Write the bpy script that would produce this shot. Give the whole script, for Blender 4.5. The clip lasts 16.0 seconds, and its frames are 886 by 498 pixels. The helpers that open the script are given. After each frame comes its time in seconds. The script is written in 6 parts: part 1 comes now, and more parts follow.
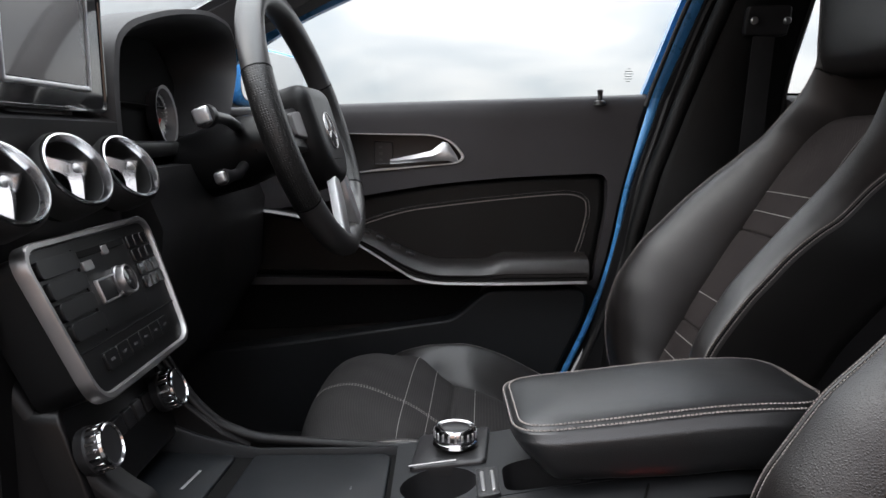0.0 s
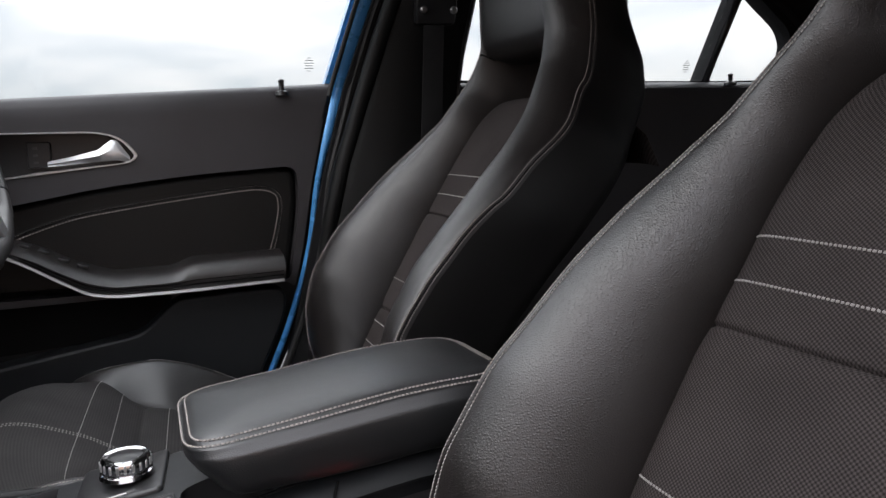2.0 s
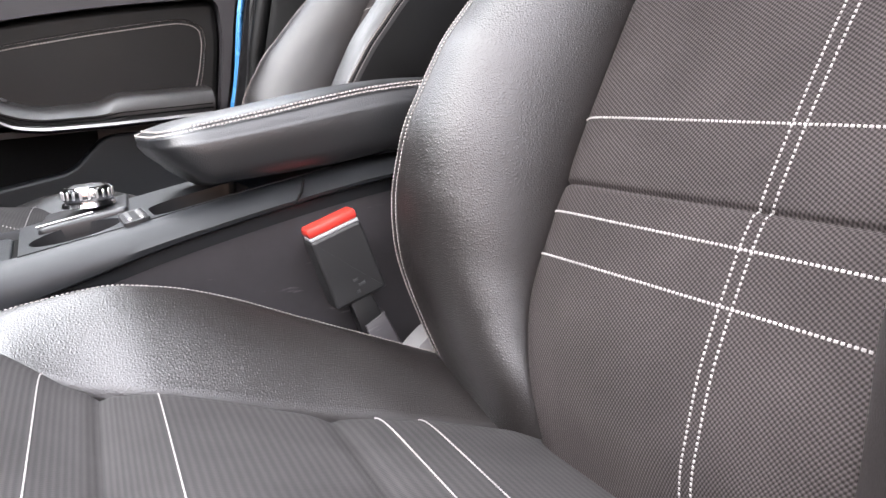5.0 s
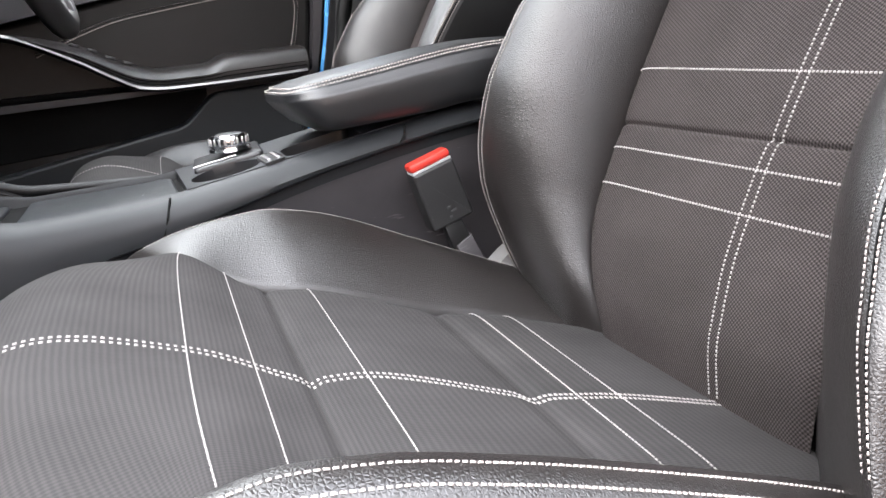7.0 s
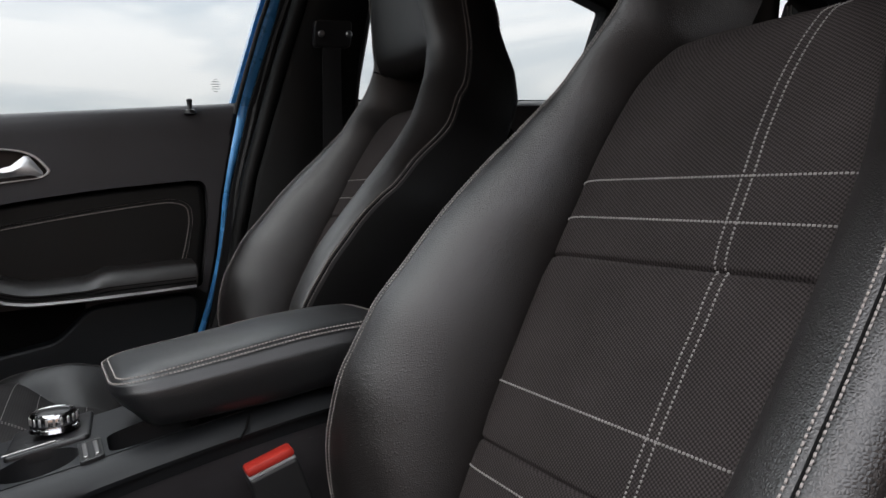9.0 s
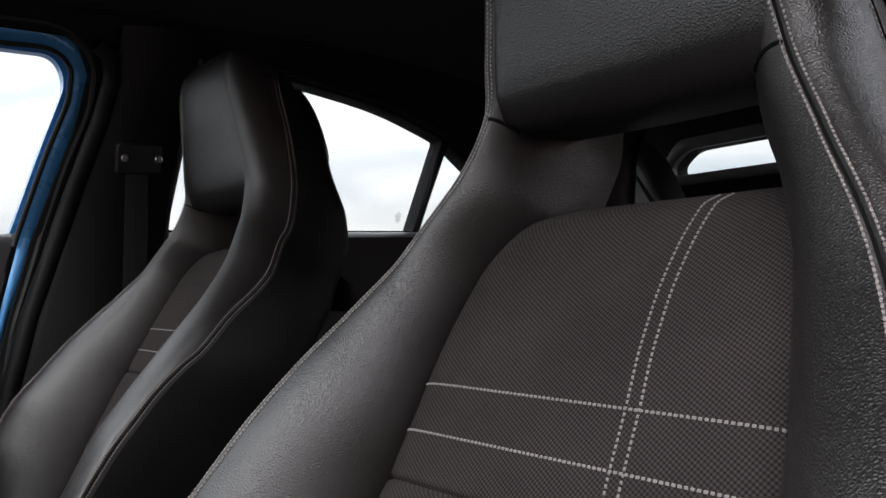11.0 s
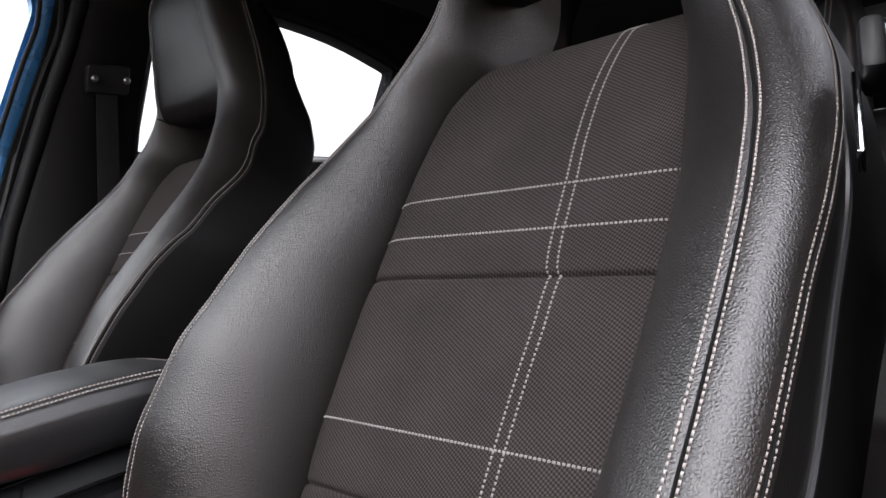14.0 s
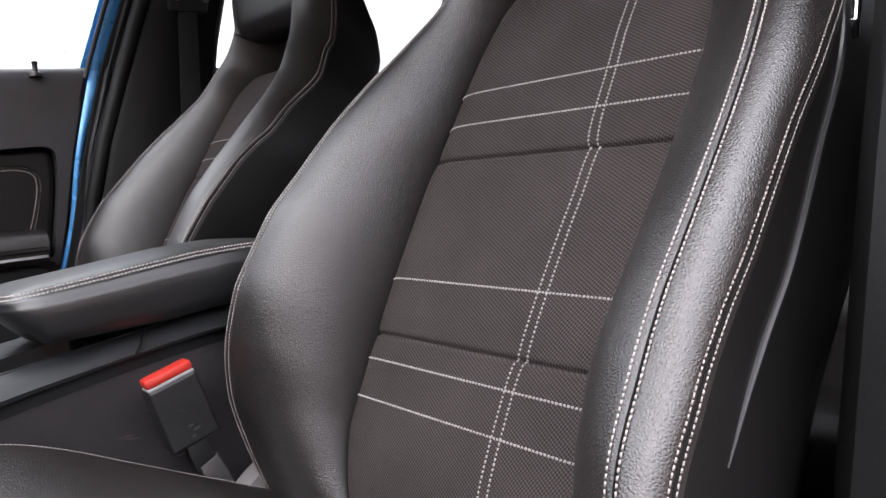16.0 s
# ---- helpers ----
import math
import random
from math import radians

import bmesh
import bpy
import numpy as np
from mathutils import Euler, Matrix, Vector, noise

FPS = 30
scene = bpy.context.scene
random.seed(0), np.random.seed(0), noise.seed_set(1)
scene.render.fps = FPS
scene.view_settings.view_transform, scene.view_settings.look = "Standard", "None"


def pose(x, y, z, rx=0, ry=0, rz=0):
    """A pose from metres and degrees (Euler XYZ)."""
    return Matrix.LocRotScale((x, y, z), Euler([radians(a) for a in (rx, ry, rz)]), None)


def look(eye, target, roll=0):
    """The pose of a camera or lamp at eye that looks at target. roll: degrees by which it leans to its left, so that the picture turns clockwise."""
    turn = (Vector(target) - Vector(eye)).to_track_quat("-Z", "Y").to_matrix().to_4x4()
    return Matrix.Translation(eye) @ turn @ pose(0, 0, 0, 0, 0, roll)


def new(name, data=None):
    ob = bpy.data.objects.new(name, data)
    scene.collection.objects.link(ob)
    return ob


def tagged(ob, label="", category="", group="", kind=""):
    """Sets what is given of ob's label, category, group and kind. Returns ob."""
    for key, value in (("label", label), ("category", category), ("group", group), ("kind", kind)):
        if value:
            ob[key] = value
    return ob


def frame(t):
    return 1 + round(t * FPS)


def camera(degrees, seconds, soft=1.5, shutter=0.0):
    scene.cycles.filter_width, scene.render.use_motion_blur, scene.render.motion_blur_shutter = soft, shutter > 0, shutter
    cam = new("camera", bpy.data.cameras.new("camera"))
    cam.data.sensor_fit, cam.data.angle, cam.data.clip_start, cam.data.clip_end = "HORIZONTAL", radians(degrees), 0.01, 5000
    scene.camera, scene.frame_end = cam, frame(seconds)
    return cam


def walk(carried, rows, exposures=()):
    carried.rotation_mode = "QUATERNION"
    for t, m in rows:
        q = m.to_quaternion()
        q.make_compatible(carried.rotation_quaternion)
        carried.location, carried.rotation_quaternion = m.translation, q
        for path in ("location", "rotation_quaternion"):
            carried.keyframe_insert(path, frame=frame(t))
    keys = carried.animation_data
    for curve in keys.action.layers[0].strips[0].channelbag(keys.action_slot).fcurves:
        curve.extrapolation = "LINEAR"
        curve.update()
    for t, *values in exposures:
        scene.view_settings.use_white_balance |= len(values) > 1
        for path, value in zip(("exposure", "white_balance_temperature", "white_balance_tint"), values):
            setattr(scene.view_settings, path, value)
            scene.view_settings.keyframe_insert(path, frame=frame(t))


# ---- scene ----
cam = camera(58.3, 16.0)
METRES, EYE, TILT, LEAN, TURN = 1.07, 0.96, -8.0, 0.0, 0.0
ROWS = [
    (0.0, 0.0, 0.0, 0.0, -0.0, 0.0, -0.0),
    (0.5, 0.0116, 0.0102, 0.0004, -5.51, -0.01, 1.02),
    (1.0, 0.0259, 0.0242, -0.0017, -11.12, -0.34, 2.66),
    (1.5, 0.0396, 0.0319, -0.0027, -16.57, -0.73, 3.84),
    (2.0, 0.0476, 0.0359, -0.0093, -19.92, -0.84, 4.86),
    (2.5, 0.0538, 0.0437, -0.0329, -22.13, -0.8, 5.99),
    (3.0, 0.0535, 0.0487, -0.0617, -24.59, -0.5, 7.05),
    (3.5, 0.0464, 0.0551, -0.0952, -25.96, -0.6, 8.24),
    (4.0, 0.0276, 0.0551, -0.1399, -26.69, -1.37, 8.07),
    (4.5, 0.008, 0.0427, -0.1683, -26.66, -4.18, 7.91),
    (5.0, -0.0162, 0.0155, -0.1867, -26.3, -5.91, 8.1),
    (5.2, -0.0246, 0.0020, -0.1903, -25.95, -6.74, 8.42),
    (7.3, -0.0884, -0.1062, -0.1808, -21.19, -8.66, 9.11),
    (7.5, -0.0846, -0.11, -0.1645, -20.84, -7.9, 9.11),
    (8.0, -0.0514, -0.1029, -0.1304, -20.44, -4.02, 8.19),
    (8.5, -0.0105, -0.0918, -0.1008, -23.27, -0.7, 7.29),
    (9.0, 0.0222, -0.0708, -0.0817, -26.02, 1.71, 6.98),
    (9.5, 0.0512, -0.039, -0.0532, -29.62, 4.75, 6.93),
    (10.0, 0.0872, -0.0043, -0.0266, -33.99, 6.38, 7.51),
    (10.2, 0.0949, 0.0053, -0.0185, -34.93, 6.84, 7.59),
    (12.3, 0.0926, 0.0269, -0.0048, -41.03, 7.45, 9.36),
    (12.5, 0.0874, 0.0234, -0.0183, -41.2, 7.39, 9.69),
    (13.0, 0.0596, 0.0084, -0.0529, -41.92, 7.17, 9.89),
    (13.5, 0.0353, -0.0125, -0.0792, -42.0, 6.82, 10.11),
    (14.0, 0.0107, -0.0257, -0.1134, -41.75, 4.86, 9.99),
    (14.5, -0.0145, -0.0384, -0.1424, -41.19, 2.72, 9.76),
    (15.0, -0.04, -0.058, -0.1647, -40.01, 1.06, 9.59),
    (15.5, -0.0497, -0.0762, -0.1759, -38.49, 0.67, 9.37),
    (16.0, -0.043, -0.079, -0.1605, -37.48, 0.87, 9.16),
]
walk(cam, [(t, pose(0, 0, EYE, TILT, LEAN, TURN) @ pose(METRES * x, METRES * y, METRES * z, 90 + pitch, roll, yaw)) for t, x, y, z, yaw, pitch, roll in ROWS],
     [(0.0, 0.37, 6500, 16), (1.5, 0.37, 6500, 17), (3.0, 0.57, 6500, 18), (4.0, 1.40, 6500, 20), (4.5, 2.02, 6500, 21), (5.0, 2.20, 6500, 19), (7.3, 1.94, 6500, 16), (8.0, 1.72, 6500, 16), (8.5, 0.82, 6500, 17), (9.2, -0.22, 6500, 14), (9.6, -0.03, 6500, 15), (10.0, 0.14, 6500, 16), (12.5, 0.50, 6500, 17), (14.0, 0.82, 6500, 19), (16.0, 1.15, 6500, 20)])


# ---- world, sun and exposure ----
world = bpy.data.worlds.new("world")
scene.world = world
world.use_nodes = True
wn = world.node_tree.nodes
wl = world.node_tree.links
bg = wn["Background"]
sky = wn.new("ShaderNodeTexSky")
sky.sky_type = "NISHITA"
sky.sun_disc = False
sky.sun_elevation, sky.sun_rotation = radians(40), radians(242)
skyscale = wn.new("ShaderNodeVectorMath")
skyscale.operation = "SCALE"
skyscale.inputs["Scale"].default_value = 0.10
wl.new(sky.outputs[0], skyscale.inputs[0])
wco = wn.new("ShaderNodeTexCoord")
wmap = wn.new("ShaderNodeMapping")
wmap.inputs["Scale"].default_value = (2.6, 2.6, 8.0)
wl.new(wco.outputs["Generated"], wmap.inputs[0])
wnoise = wn.new("ShaderNodeTexNoise")
wnoise.inputs["Scale"].default_value = 1.3
wnoise.inputs["Detail"].default_value = 7.0
wnoise.inputs["Roughness"].default_value = 0.52
wnoise.inputs["Distortion"].default_value = 0.5
wl.new(wmap.outputs[0], wnoise.inputs["Vector"])
wramp = wn.new("ShaderNodeValToRGB")
wramp.color_ramp.elements[0].position = 0.36
wramp.color_ramp.elements[0].color = (0.56, 0.63, 0.68, 1)
wramp.color_ramp.elements[1].position = 0.60
wramp.color_ramp.elements[1].color = (0.97, 0.97, 0.96, 1)
wl.new(wnoise.outputs["Fac"], wramp.inputs[0])
wmix = wn.new("ShaderNodeMixRGB")
wmix.inputs[0].default_value = 0.9
wl.new(skyscale.outputs[0], wmix.inputs[1])
wl.new(wramp.outputs[0], wmix.inputs[2])
# an overcast sky is brighter overhead than at the horizon
wsep = wn.new("ShaderNodeSeparateXYZ")
wl.new(wco.outputs["Generated"], wsep.inputs[0])
wlift = wn.new("ShaderNodeMapRange")
wlift.inputs["From Min"].default_value, wlift.inputs["From Max"].default_value = 0.0, 1.0
wlift.inputs["To Min"].default_value, wlift.inputs["To Max"].default_value = 0.88, 5.4
wpow = wn.new("ShaderNodeMath")
wpow.operation = "POWER"
wpow.inputs[1].default_value = 1.45
wpow.use_clamp = True
wl.new(wsep.outputs["Z"], wpow.inputs[0])
wl.new(wpow.outputs[0], wlift.inputs["Value"])
wscale = wn.new("ShaderNodeVectorMath")
wscale.operation = "SCALE"
wl.new(wmix.outputs[0], wscale.inputs[0])
wl.new(wlift.outputs[0], wscale.inputs["Scale"])
wl.new(wscale.outputs[0], bg.inputs["Color"])
bg.inputs["Strength"].default_value = 1.0

sun = new("sun", bpy.data.lights.new("sun", "SUN"))
sun.data.energy, sun.data.angle, sun.data.color = 0.7, radians(45), (1.0, 0.96, 0.9)
sun.matrix_world = look((-6.4, -3.4, 6.4), (0, 0.6, 0.7))


# ---- materials ----
def material(name, base, rough=0.5, metal=0.0, spec=0.5, coat=0.0):
    m = bpy.data.materials.new(name)
    m.use_nodes = True
    b = m.node_tree.nodes["Principled BSDF"]
    b.inputs["Base Color"].default_value = (*base, 1)
    b.inputs["Roughness"].default_value = rough
    b.inputs["Metallic"].default_value = metal
    b.inputs["Specular IOR Level"].default_value = spec
    b.inputs["Coat Weight"].default_value = coat
    return m


def node(m, kind, **values):
    n = m.node_tree.nodes.new(kind)
    for key, value in values.items():
        n.inputs[key.replace("_", " ")].default_value = value
    return n


def wire(m, a, b):
    m.node_tree.links.new(a, b)


def vary(m, base, amount=0.25, scale=9.0, rough=0.45, rough_amount=0.12):
    """Large soft changes of tone and gloss, as wear gives them."""
    b = m.node_tree.nodes["Principled BSDF"]
    co = node(m, "ShaderNodeTexCoord")
    n = node(m, "ShaderNodeTexNoise", Scale=scale, Detail=6.0, Roughness=0.6)
    wire(m, co.outputs["Object"], n.inputs["Vector"])
    ramp = node(m, "ShaderNodeValToRGB")
    ramp.color_ramp.elements[0].position, ramp.color_ramp.elements[1].position = 0.3, 0.75
    ramp.color_ramp.elements[0].color = (*[c * (1 - amount) for c in base], 1)
    ramp.color_ramp.elements[1].color = (*[c * (1 + amount) for c in base], 1)
    wire(m, n.outputs["Fac"], ramp.inputs[0])
    wire(m, ramp.outputs[0], b.inputs["Base Color"])
    mr = node(m, "ShaderNodeMapRange", From_Min=0.3, From_Max=0.75, To_Min=rough - rough_amount, To_Max=rough + rough_amount)
    wire(m, n.outputs["Fac"], mr.inputs["Value"])
    wire(m, mr.outputs[0], b.inputs["Roughness"])
    return co


def grain(m, co, scale, strength, distance=0.0006, fine=True):
    """Pebbled grain: small cells with creases between them."""
    b = m.node_tree.nodes["Principled BSDF"]
    wob = node(m, "ShaderNodeTexNoise", Scale=scale * 0.35, Detail=2.0)
    wire(m, co.outputs["Object"], wob.inputs["Vector"])
    add = m.node_tree.nodes.new("ShaderNodeVectorMath")
    add.operation = "MULTIPLY_ADD"
    add.inputs[1].default_value = (0.0008, 0.0008, 0.0008)
    wire(m, wob.outputs["Color"], add.inputs[0])
    wire(m, co.outputs["Object"], add.inputs[2])
    v = node(m, "ShaderNodeTexVoronoi", Scale=scale)
    v.feature = "DISTANCE_TO_EDGE"
    wire(m, add.outputs[0], v.inputs["Vector"])
    mr = node(m, "ShaderNodeMapRange", From_Min=0.0, From_Max=0.5)
    wire(m, v.outputs["Distance"], mr.inputs["Value"])
    bump = node(m, "ShaderNodeBump", Strength=strength, Distance=distance)
    wire(m, mr.outputs[0], bump.inputs["Height"])
    last = bump
    if fine:
        n2 = node(m, "ShaderNodeTexNoise", Scale=60.0, Detail=5.0)
        wire(m, co.outputs["Object"], n2.inputs["Vector"])
        b2 = node(m, "ShaderNodeBump", Strength=0.04, Distance=0.003)
        wire(m, n2.outputs["Fac"], b2.inputs["Height"])
        wire(m, bump.outputs[0], b2.inputs["Normal"])
        last = b2
    wire(m, last.outputs[0], b.inputs["Normal"])


LEATHER_BASE = (0.0135, 0.0114, 0.0108)
leather = material("leather", LEATHER_BASE, 0.4, spec=0.9)
grain(leather, vary(leather, LEATHER_BASE, 0.2, 7.0, 0.36, 0.06), 540.0, 0.33, 0.0007)
# lighter copy of the leather, with skylight on the rim in its colour
rim_leather_lit = material("rim_leather_lit", (0.034, 0.033, 0.033), 0.3, spec=1.0)
grain(rim_leather_lit, vary(rim_leather_lit, (0.034, 0.033, 0.033), 0.2, 9.0, 0.36, 0.05), 900.0, 0.16, 0.0003)
# raised bluish base stands in for sky reflected on the lid
lid_leather_skylit = material("lid_leather_skylit", (0.011, 0.0115, 0.0125), 0.4, spec=1.0)
grain(lid_leather_skylit, vary(lid_leather_skylit, (0.011, 0.0115, 0.0125), 0.18, 8.0, 0.37, 0.05), 560.0, 0.22, 0.0005)

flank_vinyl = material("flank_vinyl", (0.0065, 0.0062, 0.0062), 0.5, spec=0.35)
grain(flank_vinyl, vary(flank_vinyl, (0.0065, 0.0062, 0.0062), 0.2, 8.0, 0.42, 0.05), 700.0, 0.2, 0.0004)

CLOTH_BASE = (0.085, 0.076, 0.070)


def make_cloth(name, waves, depth=1.0):
    """Woven cloth. waves: angle, pitch in metres and weight of each rib direction."""
    m = material(name, CLOTH_BASE, 0.9, spec=0.12)
    b = m.node_tree.nodes["Principled BSDF"]
    uv = node(m, "ShaderNodeTexCoord")
    total = None
    for angle, pitch, weight in waves:
        mp = node(m, "ShaderNodeMapping")
        mp.inputs["Rotation"].default_value = (0, 0, angle)
        wire(m, uv.outputs["UV"], mp.inputs[0])
        w = node(m, "ShaderNodeTexWave", Scale=0.31416 / pitch, Distortion=0.35, Detail=2.0, Detail_Scale=1.5)
        wire(m, mp.outputs[0], w.inputs["Vector"])
        mul = m.node_tree.nodes.new("ShaderNodeMath")
        mul.operation = "MULTIPLY_ADD"
        mul.inputs[1].default_value = weight
        mul.inputs[2].default_value = 0.0
        wire(m, w.outputs["Fac"], mul.inputs[0])
        if total:
            wire(m, total.outputs[0], mul.inputs[2])
        total = mul
    n = node(m, "ShaderNodeTexNoise", Scale=14.0, Detail=5.0)
    wire(m, uv.outputs["UV"], n.inputs["Vector"])
    ramp = node(m, "ShaderNodeValToRGB")
    ramp.color_ramp.elements[0].position, ramp.color_ramp.elements[1].position = 0.15, 0.9
    ramp.color_ramp.elements[0].color = (*[0.043 + (c - 0.043) * depth for c in (0.0182, 0.0151, 0.0145)], 1)
    ramp.color_ramp.elements[1].color = (*[0.043 + (c - 0.043) * depth for c in (0.0665, 0.0567, 0.0554)], 1)
    wire(m, total.outputs[0], ramp.inputs[0])
    tone = node(m, "ShaderNodeMapRange", From_Min=0.3, From_Max=0.7, To_Min=0.85, To_Max=1.15)
    wire(m, n.outputs["Fac"], tone.inputs["Value"])
    sc = m.node_tree.nodes.new("ShaderNodeVectorMath")
    sc.operation = "SCALE"
    wire(m, ramp.outputs[0], sc.inputs[0])
    wire(m, tone.outputs[0], sc.inputs["Scale"])
    wire(m, sc.outputs[0], b.inputs["Base Color"])
    bump = node(m, "ShaderNodeBump", Strength=0.55 * depth, Distance=0.0008)
    wire(m, total.outputs[0], bump.inputs["Height"])
    wire(m, bump.outputs[0], b.inputs["Normal"])
    return m


cloth = make_cloth("twill_cloth", ((1.03, 0.0023, 0.52), (-0.55, 0.0021, 0.48)))
ribbed_cloth = make_cloth("ribbed_cloth", ((1.571, 0.0029, 0.55), (0.35, 0.0017, 0.45)), 0.36)
# raised base holds the light that reaches the door tops
door_plastic_lit = material("door_plastic_lit", (0.041, 0.039, 0.042), 0.5)
grain(door_plastic_lit, vary(door_plastic_lit, (0.041, 0.039, 0.042), 0.15, 6.0, 0.46, 0.06), 900.0, 0.15, 0.0003)
console_plastic = material("console_plastic", (0.0165, 0.0178, 0.0196), 0.5, spec=0.32)
grain(console_plastic, vary(console_plastic, (0.0165, 0.0178, 0.0196), 0.15, 7.0, 0.44, 0.06), 900.0, 0.14, 0.0003)
storage_plastic = material("storage_plastic", (0.0075, 0.0090, 0.0108), 0.45, spec=0.35)
grain(storage_plastic, vary(storage_plastic, (0.0075, 0.0090, 0.0108), 0.2, 9.0, 0.43, 0.05), 900.0, 0.14, 0.0003)
panel_black = material("panel_black", (0.005, 0.005, 0.0053), 0.35, spec=0.35)
vary(panel_black, (0.005, 0.005, 0.0053), 0.15, 14.0, 0.33, 0.06)
# darker twin of the door and hood plastic, low shade put into it
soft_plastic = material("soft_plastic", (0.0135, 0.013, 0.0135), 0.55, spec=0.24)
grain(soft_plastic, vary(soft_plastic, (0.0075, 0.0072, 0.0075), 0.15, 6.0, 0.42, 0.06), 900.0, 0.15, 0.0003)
# lighter copy of the dash plastic: sky light on the hood painted in
hood_plastic_lit = material("hood_plastic_lit", (0.030, 0.029, 0.030), 0.5)
grain(hood_plastic_lit, vary(hood_plastic_lit, (0.030, 0.029, 0.030), 0.15, 6.0, 0.48, 0.06), 900.0, 0.15, 0.0003)
hard_plastic = material("hard_plastic", (0.014, 0.014, 0.0145), 0.5)
grain(hard_plastic, vary(hard_plastic, (0.008, 0.008, 0.0083), 0.2, 9.0, 0.38, 0.06), 700.0, 0.14, 0.0003)
scuffed_plastic = material("scuffed_plastic", (0.03, 0.029, 0.030), 0.5)
sco = vary(scuffed_plastic, (0.045, 0.042, 0.0445), 0.3, 11.0, 0.45, 0.1)
smap = node(scuffed_plastic, "ShaderNodeMapping")
smap.inputs["Scale"].default_value = (22.0, 60.0, 160.0)
smap.inputs["Rotation"].default_value = (0.0, 0.5, 0.0)
wire(scuffed_plastic, sco.outputs["Object"], smap.inputs[0])
snoise = node(scuffed_plastic, "ShaderNodeTexNoise", Scale=1.0, Detail=4.0, Roughness=0.6)
wire(scuffed_plastic, smap.outputs[0], snoise.inputs["Vector"])
sramp = node(scuffed_plastic, "ShaderNodeMapRange", From_Min=0.66, From_Max=0.72, To_Min=0.0, To_Max=0.7)
wire(scuffed_plastic, snoise.outputs["Fac"], sramp.inputs["Value"])
smix = node(scuffed_plastic, "ShaderNodeMixRGB")
sbase = scuffed_plastic.node_tree.nodes["Principled BSDF"].inputs["Base Color"]
wire(scuffed_plastic, sbase.links[0].from_socket, smix.inputs[1])
smix.inputs[2].default_value = (0.13, 0.125, 0.125, 1)
wire(scuffed_plastic, sramp.outputs[0], smix.inputs[0])
wire(scuffed_plastic, smix.outputs[0], sbase)
grain(scuffed_plastic, sco, 800.0, 0.2, 0.0003)
grey_plastic = material("grey_plastic", (0.16, 0.155, 0.155), 0.55)
grain(grey_plastic, vary(grey_plastic, (0.16, 0.155, 0.155), 0.12, 9.0, 0.5, 0.06), 700.0, 0.14, 0.0003)
satin_black = material("satin_black", (0.02, 0.02, 0.021), 0.32)
vary(satin_black, (0.02, 0.02, 0.021), 0.15, 8.0, 0.32, 0.05)
gloss_black = material("gloss_black", (0.012, 0.012, 0.013), 0.1, spec=0.8, coat=0.8)
vary(gloss_black, (0.012, 0.012, 0.013), 0.1, 12.0, 0.10, 0.03)
carpet = material("carpet", (0.012, 0.012, 0.012), 0.95, spec=0.1)
grain(carpet, vary(carpet, (0.012, 0.012, 0.012), 0.3, 20.0, 0.93, 0.04), 420.0, 0.8, 0.002)
headliner = material("headliner", (0.016, 0.016, 0.017), 0.9, spec=0.15)
grain(headliner, vary(headliner, (0.016, 0.016, 0.017), 0.15, 10.0, 0.9, 0.05), 800.0, 0.4)
thread = material("thread", (0.27, 0.255, 0.245), 0.7)
vary(thread, (0.27, 0.255, 0.245), 0.15, 40.0, 0.7, 0.1)
dark_thread = material("dark_thread", (0.20, 0.195, 0.19), 0.7)
vary(dark_thread, (0.20, 0.195, 0.19), 0.15, 40.0, 0.7, 0.1)
woven_thread = material("woven_thread", (0.24, 0.222, 0.212), 0.8)
vary(woven_thread, (0.24, 0.222, 0.212), 0.15, 40.0, 0.8, 0.1)
leather_thread = material("leather_thread", (0.32, 0.285, 0.267), 0.7)
vary(leather_thread, (0.32, 0.285, 0.267), 0.15, 40.0, 0.7, 0.1)
# near black of joints and gaps, also painted shade in pocket and vents
seam_and_shade_dark = material("seam_and_shade_dark", (0.008, 0.008, 0.008), 0.9, spec=0.1)
chrome = material("chrome", (0.78, 0.78, 0.79), 0.12, 1.0)
vary(chrome, (0.78, 0.78, 0.79), 0.06, 30.0, 0.13, 0.05)
polished_metal = material("polished_metal", (0.70, 0.70, 0.71), 0.2, 1.0)
vary(polished_metal, (0.70, 0.70, 0.71), 0.08, 25.0, 0.24, 0.06)
satin_metal = material("satin_metal", (0.72, 0.72, 0.73), 0.4, 1.0)
vary(satin_metal, (0.72, 0.72, 0.73), 0.08, 25.0, 0.4, 0.07)
dull_metal = material("dull_metal", (0.42, 0.41, 0.41), 0.36, 1.0)
vary(dull_metal, (0.42, 0.41, 0.41), 0.10, 25.0, 0.38, 0.07)
blue_paint = material("blue_paint", (0.07, 0.33, 0.72), 0.28, 0.25, coat=0.8)
vary(blue_paint, (0.07, 0.33, 0.72), 0.08, 10.0, 0.28, 0.04)
red_plastic = material("red_plastic", (0.52, 0.036, 0.024), 0.4)
vary(red_plastic, (0.52, 0.036, 0.024), 0.08, 30.0, 0.4, 0.06)
buckle_black = material("buckle_black", (0.014, 0.014, 0.0145), 0.55)
grain(buckle_black, vary(buckle_black, (0.014, 0.014, 0.0145), 0.2, 30.0, 0.5, 0.08), 900.0, 0.15, 0.0003)
webbing = material("webbing", (0.020, 0.020, 0.021), 0.8, spec=0.2)
vary(webbing, (0.020, 0.020, 0.021), 0.2, 60.0, 0.8, 0.08)
trim_grey = material("trim_grey", (0.12, 0.122, 0.123), 0.5)
